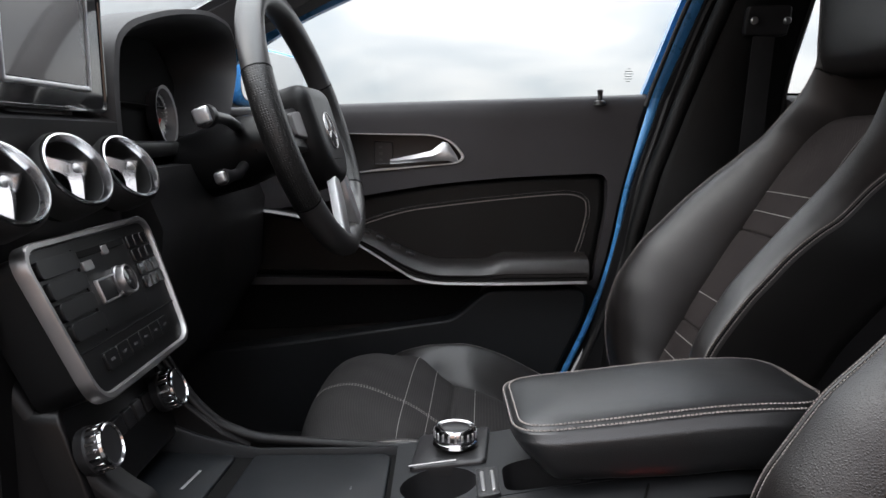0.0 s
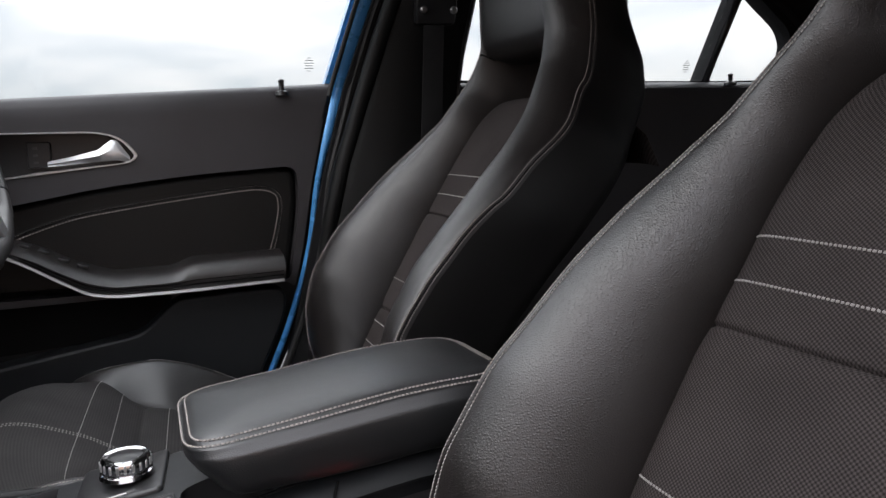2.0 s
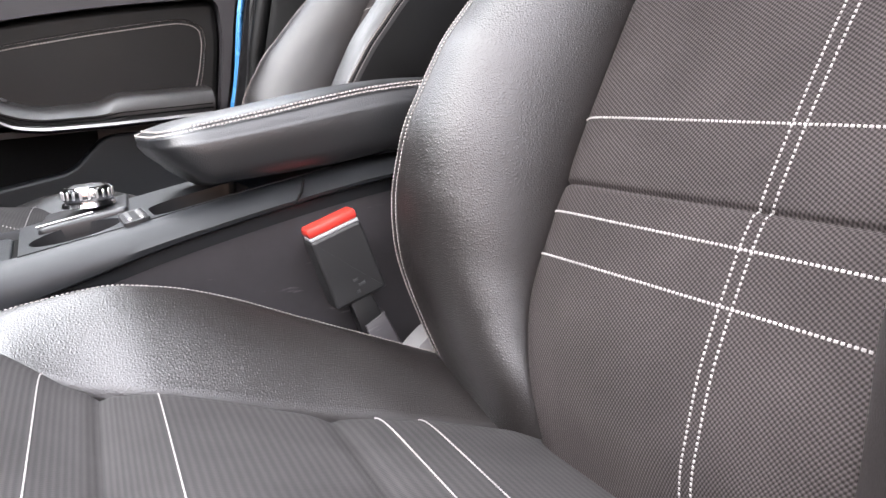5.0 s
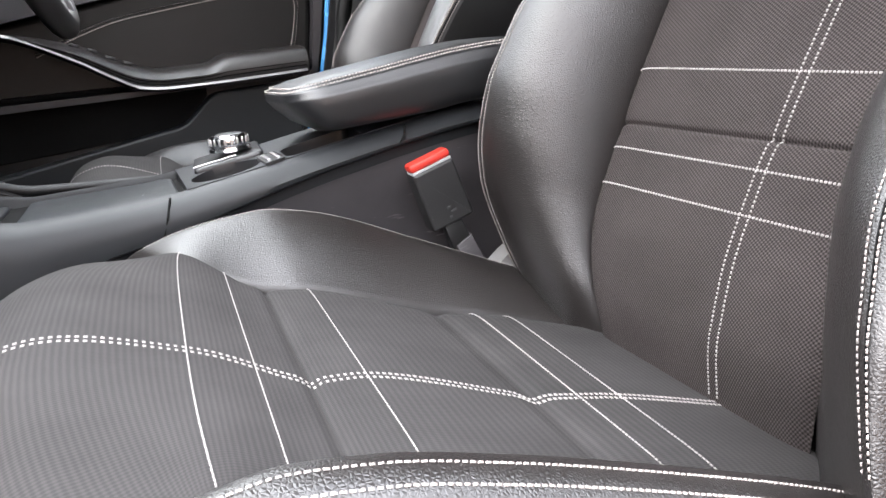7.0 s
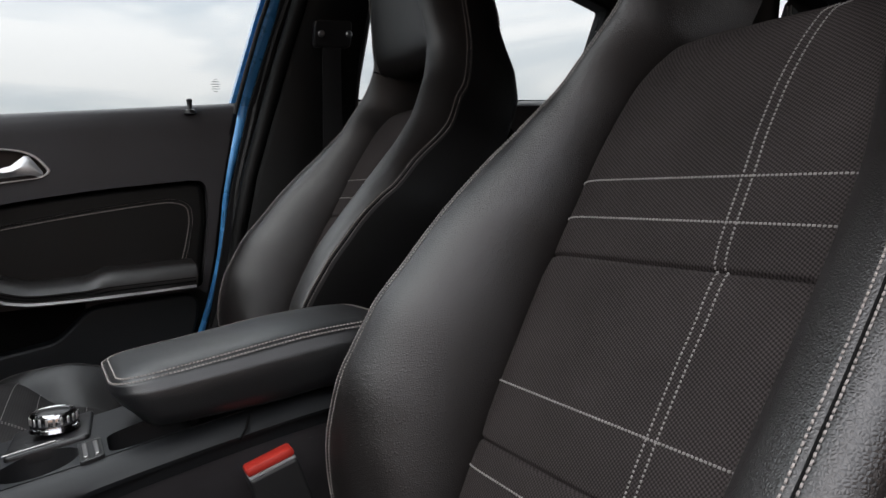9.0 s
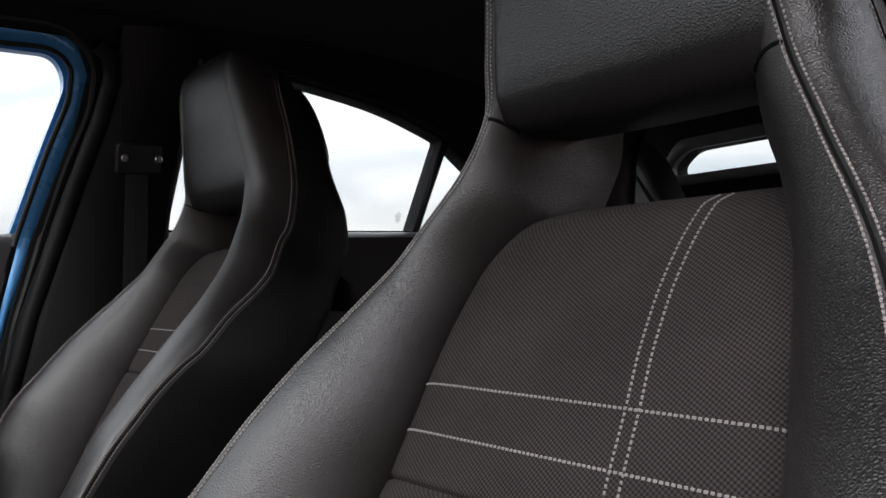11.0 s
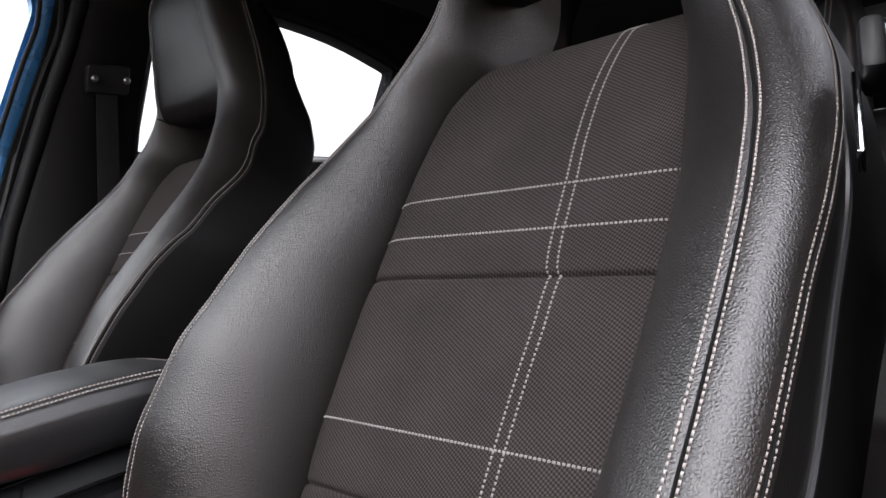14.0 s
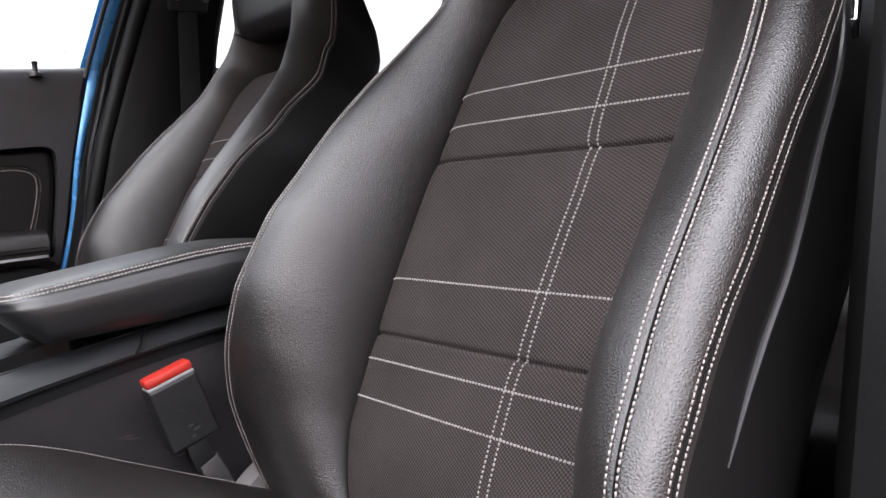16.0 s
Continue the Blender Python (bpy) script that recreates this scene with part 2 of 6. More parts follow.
grain(trim_grey, vary(trim_grey, (0.12, 0.122, 0.123), 0.12, 9.0, 0.48, 0.05), 800.0, 0.2, 0.0003)
pillar_plastic = material("pillar_plastic", (0.0075, 0.0078, 0.0078), 0.5, spec=0.2)
grain(pillar_plastic, vary(pillar_plastic, (0.0075, 0.0078, 0.0078), 0.15, 8.0, 0.46, 0.05), 800.0, 0.2, 0.0003)
rubber = material("rubber", (0.014, 0.014, 0.014), 0.65)
vary(rubber, (0.014, 0.014, 0.014), 0.2, 20.0, 0.62, 0.08)
# grey base replaces the reflection on the dark display
screen_glass_sheen = material("screen_glass_sheen", (0.085, 0.08, 0.08), 0.22, coat=0.6)
vary(screen_glass_sheen, (0.085, 0.08, 0.08), 0.05, 4.0, 0.24, 0.03)
print_grey = material("print_grey", (0.35, 0.35, 0.36), 0.5)
faint_print = material("faint_print", (0.045, 0.045, 0.047), 0.5)
etch_grey = material("etch_grey", (0.72, 0.74, 0.75), 0.6)
# pale warm tone of the added wall, chosen for its bounce on the leather
bounce_wall_mat = material("bounce_wall_tone", (0.52, 0.36, 0.27), 0.9)
grain(bounce_wall_mat, vary(bounce_wall_mat, (0.52, 0.36, 0.27), 0.25, 1.5, 0.9, 0.05), 40.0, 0.6, 0.004)
ground_mat = material("tarmac", (0.05, 0.05, 0.05), 0.9)
grain(ground_mat, vary(ground_mat, (0.05, 0.05, 0.05), 0.3, 0.8, 0.9, 0.05), 60.0, 0.8, 0.004)


grip_leather = material("grip_leather", (0.008, 0.0078, 0.0076), 0.4, spec=0.8)
gco = vary(grip_leather, (0.008, 0.0078, 0.0076), 0.15, 9.0, 0.38, 0.05)
gv = node(grip_leather, "ShaderNodeTexVoronoi", Scale=330.0, Randomness=0.25)
wire(grip_leather, gco.outputs["Object"], gv.inputs["Vector"])
gr = node(grip_leather, "ShaderNodeMapRange", From_Min=0.15, From_Max=0.45)
wire(grip_leather, gv.outputs["Distance"], gr.inputs["Value"])
gb = node(grip_leather, "ShaderNodeBump", Strength=0.6, Distance=0.0007)
wire(grip_leather, gr.outputs[0], gb.inputs["Height"])
wire(grip_leather, gb.outputs[0], grip_leather.node_tree.nodes["Principled BSDF"].inputs["Normal"])


def make_glass(name, tint):
    m = bpy.data.materials.new(name)
    m.use_nodes = True
    nt = m.node_tree
    nt.nodes.remove(nt.nodes["Principled BSDF"])
    tr = nt.nodes.new("ShaderNodeBsdfTransparent")
    tr.inputs[0].default_value = (*tint, 1)
    gl = nt.nodes.new("ShaderNodeBsdfGlossy")
    gl.inputs["Roughness"].default_value = 0.02
    lw = nt.nodes.new("ShaderNodeLayerWeight")
    po = nt.nodes.new("ShaderNodeMath")
    po.operation = "POWER"
    po.inputs[1].default_value = 5.0
    nt.links.new(lw.outputs["Facing"], po.inputs[0])
    fr = nt.nodes.new("ShaderNodeMapRange")
    fr.inputs["To Min"].default_value = 0.03
    nt.links.new(po.outputs[0], fr.inputs["Value"])
    mix = nt.nodes.new("ShaderNodeMixShader")
    nt.links.new(fr.outputs[0], mix.inputs[0])
    nt.links.new(tr.outputs[0], mix.inputs[1])
    nt.links.new(gl.outputs[0], mix.inputs[2])
    nt.links.new(mix.outputs[0], nt.nodes["Material Output"].inputs["Surface"])
    return m


window_glass = make_glass("window_glass", (0.95, 0.97, 0.96))


# ---- mesh helpers ----
def ease(xs, ys):
    """A smooth curve through a few knots (monotone cubic)."""
    xs, ys = np.array(xs, float), np.array(ys, float)
    d = np.diff(ys) / np.diff(xs)
    m = np.zeros(len(xs))
    m[0], m[-1] = d[0], d[-1]
    for i in range(1, len(xs) - 1):
        m[i] = 0 if d[i - 1] * d[i] <= 0 else 2 * d[i - 1] * d[i] / (d[i - 1] + d[i])

    def f(x):
        x = min(max(x, xs[0]), xs[-1])
        i = min(int(np.searchsorted(xs, x, "right")) - 1, len(xs) - 2)
        h = xs[i + 1] - xs[i]
        t = (x - xs[i]) / h
        return float((2 * t**3 - 3 * t**2 + 1) * ys[i] + (t**3 - 2 * t**2 + t) * h * m[i] + (3 * t**2 - 2 * t**3) * ys[i + 1] + (t**3 - t**2) * h * m[i + 1])

    return f


def finish(bm, sharp=42):
    bmesh.ops.recalc_face_normals(bm, faces=bm.faces)
    for f in bm.faces:
        f.smooth = len(f.verts) < 7
    for e in bm.edges:
        if len(e.link_faces) == 2 and e.calc_face_angle(0) > radians(sharp):
            e.smooth = False


def part(name, bm, mat, parent=None, label="", sharp=42, recalc=True):
    if recalc:
        finish(bm, sharp)
    else:
        for f in bm.faces:
            f.smooth = True
    me = bpy.data.meshes.new(name)
    bm.to_mesh(me)
    bm.free()
    me.materials.append(mat)
    ob = new(name, me)
    if parent:
        ob.parent = parent
    return tagged(ob, label)


def thing(name, at, label, category, kind="", group=""):
    ob = new(name)
    ob.empty_display_size = 0.05
    ob.matrix_world = pose(*at)
    return tagged(ob, label, category, group, kind)


def sheet(fn, us, vs, close_u=False, uvs=None):
    """A surface of fn(u, v) over the grid us x vs."""
    bm = bmesh.new()
    layer = bm.loops.layers.uv.new("UVMap")
    grid = [[bm.verts.new(fn(u, v)) for u in us] for v in vs]
    n = len(us)
    for j in range(len(vs) - 1):
        for i in range(n if close_u else n - 1):
            k = (i + 1) % n
            try:
                f = bm.faces.new((grid[j][i], grid[j][k], grid[j + 1][k], grid[j + 1][i]))
            except ValueError:
                continue
            for lp, (a, b) in zip(f.loops, ((i, j), (k, j), (k, j + 1), (i, j + 1))):
                lp[layer].uv = uvs(us[a], vs[b]) if uvs else (us[a], vs[b])
    return bm


def loft(rings, closed=True, caps=True):
    """A skin over rings of points, all of one length."""
    bm = bmesh.new()
    rows = [[bm.verts.new(p) for p in ring] for ring in rings]
    n = len(rows[0])
    for a, b in zip(rows[:-1], rows[1:]):
        for i in range(n if closed else n - 1):
            k = (i + 1) % n
            bm.faces.new((a[i], a[k], b[k], b[i]))
    if caps and closed:
        bm.faces.new(rows[0])
        bm.faces.new(list(reversed(rows[-1])))
    return bm


def box(size, at=(0, 0, 0), bevel=0.0, segments=2, m=None):
    bm = bmesh.new()
    bmesh.ops.create_cube(bm, size=1)
    bmesh.ops.scale(bm, vec=size, verts=bm.verts)
    if bevel:
        bmesh.ops.bevel(bm, geom=list(bm.edges), offset=bevel, segments=segments, profile=0.5, affect="EDGES")
    bmesh.ops.transform(bm, matrix=(m if m else Matrix.Translation(at)), verts=bm.verts)
    return bm


def join(*bms):
    """Joins several bmeshes into the first."""
    first = bms[0]
    for other in bms[1:]:
        me = bpy.data.meshes.new("tmp")
        other.to_mesh(me)
        other.free()
        first.from_mesh(me)
        bpy.data.meshes.remove(me)
    return first


def rounded(points, r, steps=5):
    """A closed outline with its corners rounded; r is one radius or one for each corner."""
    out = []
    n = len(points)
    rs = r if isinstance(r, (list, tuple)) else [r] * n
    for i in range(n):
        p0, p1, p2 = (Vector(points[k % n]) for k in (i - 1, i, i + 1))
        a, b = p0 - p1, p2 - p1
        d = min(rs[i], a.length * 0.49, b.length * 0.49)
        if d < 1e-5:
            out.append(p1)
            continue
        a, b = p1 + a.normalized() * d, p1 + b.normalized() * d
        for k in range(steps + 1):
            t = k / steps
            out.append(a * (1 - t) ** 2 + p1 * 2 * t * (1 - t) + b * t**2)
    return out


def slab(outline, place, depth, edge=0.003, segments=3):
    """An outline extruded: place(a, b, d) gives the point d behind the front face; the front edge is rounded."""
    n = len(outline)
    mid = sum((Vector(p) for p in outline), Vector((0, 0))) / n
    area = sum(outline[i][0] * outline[(i + 1) % n][1] - outline[(i + 1) % n][0] * outline[i][1] for i in range(n))
    turn = 1 if area > 0 else -1
    nor = []
    for i in range(n):
        t = Vector(outline[(i + 1) % n]) - Vector(outline[i - 1])
        nor.append(Vector((t.y, -t.x)).normalized() * turn)
    rings = []
    for k in range(segments + 1):
        a = math.pi / 2 * k / segments
        off, d = edge * (1 - math.sin(a)), edge * (1 - math.cos(a))
        rings.append([place(p[0] - q.x * off, p[1] - q.y * off, d) for p, q in zip(outline, nor)])
    rings.append([place(p[0], p[1], depth) for p in outline])
    bm = loft(rings)
    return bm


def frame_slab(outer, inner, place, depth, edge=0.0015):
    """A ring between two outlines of equal length, extruded."""
    c = [(Vector(a) + Vector(b)) / 2 for a, b in zip(outer, inner)]
    prof = []
    for k, (s, d) in enumerate(((0, depth), (0, edge), (0.22, 0), (0.78, 0), (1, edge), (1, depth))):
        prof.append([place(*(Vector(a) * (1 - s) + Vector(b) * s), d) for a, b in zip(outer, inner)])
    bm = bmesh.new()
    rows = [[bm.verts.new(p) for p in ring] for ring in prof]
    n = len(outer)
    for a, b in zip(rows, rows[1:] + rows[:1]):
        for i in range(n):
            k = (i + 1) % n
            bm.faces.new((a[i], a[k], b[k], b[i]))
    return bm


def tube(path, radius, sides=10, closed=False, squash=1.0, up=None):
    """A round bar along a path; radius may be a function of 0..1."""
    pts = [Vector(p) for p in path]
    n = len(pts)
    rings = []
    ref = Vector(up) if up else Vector((0.31, 0.17, 0.93))
    for i, p in enumerate(pts):
        if closed:
            t = (pts[(i + 1) % n] - pts[i - 1]).normalized()
        else:
            t = (pts[min(i + 1, n - 1)] - pts[max(i - 1, 0)]).normalized()
        a = t.cross(ref).normalized()
        b = a.cross(t).normalized()
        r = radius(i / (n - 1)) if callable(radius) else radius
        rings.append([p + (a * math.cos(q) + b * math.sin(q) * squash) * r for q in (2 * math.pi * k / sides for k in range(sides))])
    if closed:
        rings.append(rings[0])
        bm = loft(rings, caps=False)
        bmesh.ops.remove_doubles(bm, verts=bm.verts, dist=1e-6)
        return bm
    return loft(rings)


def lathe(profile, at, axis=(0, 0, 1), steps=32):
    """A turned solid: profile of (radius, height) along the axis; one that does not end on the axis is a ring."""
    q = Vector((0, 0, 1)).rotation_difference(Vector(axis).normalized()).to_matrix().to_4x4()
    m = Matrix.Translation(at) @ q
    rings = [[m @ Vector((r * math.cos(a), r * math.sin(a), h)) for a in (2 * math.pi * k / steps for k in range(steps))] for r, h in profile]
    if profile[-1][0] > 0:
        return loft(rings + rings[:1], caps=False)
    bm = loft(rings, caps=False)
    if profile[0][1] <= min(h for _, h in profile):
        bm.verts.ensure_lookup_table()
        bm.faces.new(bm.verts[:steps])
    bmesh.ops.remove_doubles(bm, verts=bm.verts, dist=1e-6)
    return bm


def stitches(runs, pitch, length, width, height, lift=0.0004):
    """Rows of short threads. runs: lists of (point, normal)."""
    bm = bmesh.new()
    for run in runs:
        ps, ns = [Vector(p) for p, _ in run], [Vector(n) for _, n in run]
        gone, nxt = 0.0, pitch * 0.5
        for a, b, na in zip(ps[:-1], ps[1:], ns[:-1]):
            step = (b - a).length
            if step < 1e-9:
                continue
            t = (b - a) / step
            while nxt <= gone + step:
                c = a + t * (nxt - gone)
                s = na.cross(t).normalized()
                nn = t.cross(s).normalized()
                if nn.dot(na) < 0:
                    nn = -nn
                j = 1 + 0.12 * math.sin(nxt * 7919.0)
                t2 = (t + s * 0.10 * math.sin(nxt * 3571.0)).normalized()
                L, W, H = t2 * (length / 2 * j), s * (width / 2), nn * height
                base = c + nn * lift
                v = [bm.verts.new(q) for q in (base - L - nn * 0.001, base + L - nn * 0.001, base - L * 0.8 + W, base + L * 0.8 + W, base - L * 0.8 - W, base + L * 0.8 - W, base - L * 0.7 + H, base + L * 0.7 + H)]
                for f in ((2, 3, 7, 6), (6, 7, 5, 4), (0, 2, 6), (0, 6, 4), (1, 7, 3), (1, 5, 7)):
                    bm.faces.new([v[k] for k in f])
                nxt += pitch
            gone += step
    return bm


def lines(a, b, n):
    return [a + (b - a) * i / (n - 1) for i in range(n)]


def holed(outer, holes, place, depth):
    """A plate with openings through it: front face, back face and all edges."""
    bm = bmesh.new()
    loops = [outer, *holes]
    ring = []
    edges = []
    for lp in loops:
        vs = [bm.verts.new(place(p[0], p[1], 0)) for p in lp]
        ring.append(vs)
        edges += [bm.edges.new((vs[i - 1], vs[i])) for i in range(len(vs))]
    bmesh.ops.triangle_fill(bm, use_beauty=True, edges=edges)
    faces = list(bm.faces)
    back = {}
    for vs, lp in zip(ring, loops):
        for v, p in zip(vs, lp):
            back[v] = bm.verts.new(place(p[0], p[1], depth))
    for f in faces:
        bm.faces.new([back[v] for v in reversed(f.verts)])
    for vs in ring:
        for i in range(len(vs)):
            bm.faces.new((vs[i - 1], vs[i], back[vs[i]], back[vs[i - 1]]))
    return bm


FLOOR = 0.24
CAR_MID = 0.70


# ---- front seats ----
def seat_back(u, v, w):
    return Vector((0.25 + 0.485 * v - 0.875 * w, u, 0.55 - FLOOR + 0.875 * v + 0.485 * w))


VK = [-0.06, 0.0, 0.05, 0.10, 0.15, 0.20, 0.25, 0.30, 0.35, 0.40, 0.45, 0.50, 0.55, 0.58, 0.60, 0.64, 0.68, 0.70, 0.715, 0.722]
crest_u = ease(VK, [0.195, 0.225, 0.238, 0.230, 0.222, 0.217, 0.212, 0.206, 0.196, 0.179, 0.157, 0.130, 0.107, 0.100, 0.095, 0.084, 0.077, 0.075, 0.071, 0.064])
crest_w = ease(VK, [-0.04, 0.02, 0.06, 0.086, 0.097, 0.096, 0.086, 0.075, 0.061, 0.046, 0.036, 0.036, 0.046, 0.066, 0.080, 0.110, 0.134, 0.139, 0.132, 0.110])
panel_u = ease([-0.08, -0.01, 0.02, 0.07, 0.19, 0.27, 0.34, 0.3825, 0.4484, 0.470, 0.488, 0.5, 0.507], [0.110, 0.126, 0.136, 0.145, 0.149, 0.149, 0.143, 0.141, 0.130, 0.121, 0.110, 0.099, 0.088])
column_u = ease([-0.05, 0.034, 0.114, 0.137, 0.140, 0.186, 0.235, 0.270, 0.297, 0.303, 0.329, 0.366, 0.402, 0.4265, 0.463, 0.507], [-0.036, -0.0405, -0.0392, -0.0395, -0.0415, -0.0440, -0.0465, -0.0488, -0.0490, -0.0455, -0.0432, -0.0420, -0.0400, -0.0403, -0.0440, -0.050])
panel_w = ease([-0.08, -0.047, 0.0, 0.06, 0.11, 0.20, 0.365, 0.45, 0.49, 0.507], [-0.065, -0.043, -0.016, -0.002, 0.0, 0.002, 0.0, -0.003, -0.010, -0.024])
inner_u = ease([-0.06, -0.01, 0.02, 0.07, 0.19, 0.27, 0.34, 0.3825, 0.4484, 0.470, 0.488, 0.507, 0.54, 0.57, 0.59, 0.722], [0.112, 0.125, 0.135, 0.144, 0.148, 0.148, 0.142, 0.140, 0.129, 0.120, 0.109, 0.099, 0.095, 0.092, 0.086, 0.020])
inner_w = ease([-0.06, 0.0, 0.10, 0.30, 0.42, 0.47, 0.495, 0.515, 0.54, 0.57, 0.60, 0.64, 0.68, 0.722], [-0.07, -0.028, -0.012, -0.010, -0.012, -0.016, -0.022, -0.045, -0.058, -0.058, -0.04, 0.03, 0.07, 0.06])
seam_du = ease([0.0, 0.3, 0.45, 0.6, 0.722], [0.024, 0.024, 0.028, 0.029, 0.014])
seam_dw = ease([0.0, 0.3, 0.45, 0.6, 0.69, 0.722], [-0.034, -0.036, -0.046, -0.064, -0.060, -0.03])
OK = [-0.06, 0.0, 0.04, 0.08, 0.12, 0.16, 0.20, 0.26, 0.32, 0.38, 0.44, 0.50, 0.60, 0.69, 0.722]
outer_crest_w = ease([-0.06, 0.0, 0.04, 0.08, 0.12, 0.16, 0.20, 0.26, 0.32, 0.38, 0.44, 0.50, 0.55, 0.58, 0.60, 0.64, 0.68, 0.70, 0.715, 0.722], [0.09, 0.108, 0.116, 0.116, 0.111, 0.105, 0.097, 0.083, 0.068, 0.050, 0.038, 0.036, 0.046, 0.066, 0.080, 0.110, 0.134, 0.139, 0.132, 0.110])
outer_crest_u = ease([-0.06, 0.0, 0.04, 0.08, 0.12, 0.16, 0.20, 0.25, 0.30, 0.35, 0.40, 0.45, 0.50, 0.55, 0.58, 0.60, 0.64, 0.68, 0.70, 0.715, 0.722], [0.272, 0.253, 0.241, 0.229, 0.223, 0.219, 0.217, 0.213, 0.207, 0.196, 0.179, 0.157, 0.130, 0.107, 0.100, 0.095, 0.084, 0.077, 0.075, 0.071, 0.064])
outer_du = ease(OK, [0.006, 0.008, 0.014, 0.018, 0.020, 0.020, 0.020, 0.021, 0.026, 0.030, 0.033, 0.033, 0.030, 0.020, 0.014])
outer_dw = ease(OK, [-0.016, -0.014, -0.012, -0.012, -0.013, -0.017, -0.020, -0.020, -0.022, -0.028, -0.038, -0.050, -0.064, -0.060, -0.03])
outer_inner_u = ease([-0.06, 0.0, 0.07, 0.19, 0.27, 0.34, 0.40, 0.45, 0.50, 0.54, 0.57, 0.60, 0.722], [0.112, 0.124, 0.130, 0.132, 0.130, 0.126, 0.116, 0.106, 0.088, 0.069, 0.064, 0.066, 0.020])
outer_inner_w = ease([-0.06, 0.0, 0.10, 0.30, 0.42, 0.46, 0.50, 0.55, 0.58, 0.60, 0.64, 0.68, 0.722], [-0.07, -0.028, -0.010, -0.008, -0.010, -0.013, -0.018, -0.024, -0.02, 0.0, 0.05, 0.07, 0.06])
# the inboard wing of the driver's seat: a broad front face, one sewn seam at its side
wide_crest_u = ease(VK, [0.175, 0.205, 0.215, 0.208, 0.200, 0.196, 0.190, 0.184, 0.174, 0.157, 0.137, 0.116, 0.100, 0.096, 0.092, 0.083, 0.077, 0.075, 0.071, 0.064])
wide_crest_w = ease(VK, [-0.03, 0.03, 0.066, 0.090, 0.101, 0.100, 0.091, 0.079, 0.065, 0.050, 0.040, 0.038, 0.047, 0.066, 0.080, 0.110, 0.134, 0.139, 0.132, 0.110])
wide_seam_u = ease([-0.06, 0.0, 0.10, 0.14, 0.20, 0.27, 0.307, 0.326, 0.372, 0.449, 0.494, 0.521, 0.57, 0.63, 0.695, 0.722], [0.215, 0.236, 0.234, 0.2302, 0.2290, 0.2240, 0.2225, 0.2210, 0.2105, 0.1846, 0.1609, 0.148, 0.131, 0.115, 0.0946, 0.078])
wide_seam_w = ease([-0.06, 0.0, 0.10, 0.14, 0.20, 0.236, 0.27, 0.307, 0.326, 0.372, 0.449, 0.494, 0.521, 0.57, 0.63, 0.695, 0.722], [-0.02, 0.04, 0.085, 0.0948, 0.0905, 0.0830, 0.0750, 0.0615, 0.0520, 0.0365, 0.0030, -0.0030, -0.010, -0.002, 0.026, 0.0687, 0.08])
depth_w = ease([0.0, 0.5, 0.6, 0.66, 0.69, 0.71, 0.722], [0.155, 0.16, 0.175, 0.175, 0.16, 0.13, 0.08])
GROOVES = (0.300, 0.138)


def panel_out(v):
    """Half width on the side where the cloth runs on behind the wing."""
    return max(panel_u(v), 0.132) if v > 0.40 else panel_u(v)


def back_front(u, v):
    """The cloth panel of the backrest: u from -1 to 1."""
    p = panel_u(v) if u > 0 else panel_out(v)
    w = panel_w(v)
    for g in GROOVES:
        w -= 0.0034 * math.exp(-(((v - g) / 0.0017) ** 2)) + 0.0014 * math.exp(-(((v - g) / 0.011) ** 2))
    w -= 0.009 * abs(u) ** 14
    return seat_back(u * p, v, w)


def section(s, v, side, shape="plain"):
    """The leather bolster, from the seam with the panel (0) over the crest (1) and the side seam (2) to the back (4)."""
    a, wa, d = inner_u(v), inner_w(v), depth_w(v)
    if shape == "wide":
        c, h = max(wide_crest_u(v), a + 0.004), wide_crest_w(v)
        c2, w2 = max(wide_seam_u(v), c + 0.004), wide_seam_w(v)
    elif shape == "outer":
        a, wa = outer_inner_u(v), outer_inner_w(v)
        c, h = max(outer_crest_u(v), a + 0.004), outer_crest_w(v)
        c2, w2 = c + outer_du(v), h + outer_dw(v)
    else:
        c, h = max(crest_u(v), a + 0.004), crest_w(v)
        c2, w2 = c + seam_du(v), h + seam_dw(v)
    if s < 0:
        u, w = a - 0.006 * s, wa + 0.08 * s
    elif s <= 1:
        q = 1 - (1 - s) ** (1.9 if shape == "outer" else 2.1)
        low = min(1.0, max(0.0, (0.13 - v) / 0.15)) if shape == "outer" else 0.0
        low *= 0.55
        bend = 1.3 if shape == "outer" else 1.45
        u, w = a + (c - a) * s ** (bend - 0.60 * low), wa + (h - wa) * (q * (1 - low) + s**1.3 * low)
    elif s <= 2:
        t = s - 1
        u = c + (c2 - c) * math.sin(t * math.pi / 2) ** 0.8
        w = h + (w2 - h) * (1 - math.cos(t * math.pi / 2)) ** 0.85
    elif s <= 3:
        t = s - 2
        u = c2 - 0.010 * t * t + 0.003 * math.sin(math.pi * t)
        w = w2 + (h - d * 0.86 - w2) * t
    else:
        t = s - 3
        u = (c2 - 0.010) + (min(0.072, c * 0.7) + 0.03 * min(1.0, max(0.0, (v - 0.47) / 0.03)) * min(1.0, max(0.0, (0.64 - v) / 0.04)) - c2 + 0.010) * t**1.3
        w = h - d * 0.86 - d * 0.14 * math.sin(t * math.pi / 2)
    # the two sewn seams lie a little below the skin
    for at, deep in ((1.0, 0.0 if shape == "wide" else 0.0018), (2.0, 0.003)):
        w -= deep * math.exp(-(((s - at) / 0.022) ** 2))
    return seat_back(side * u, v, w)


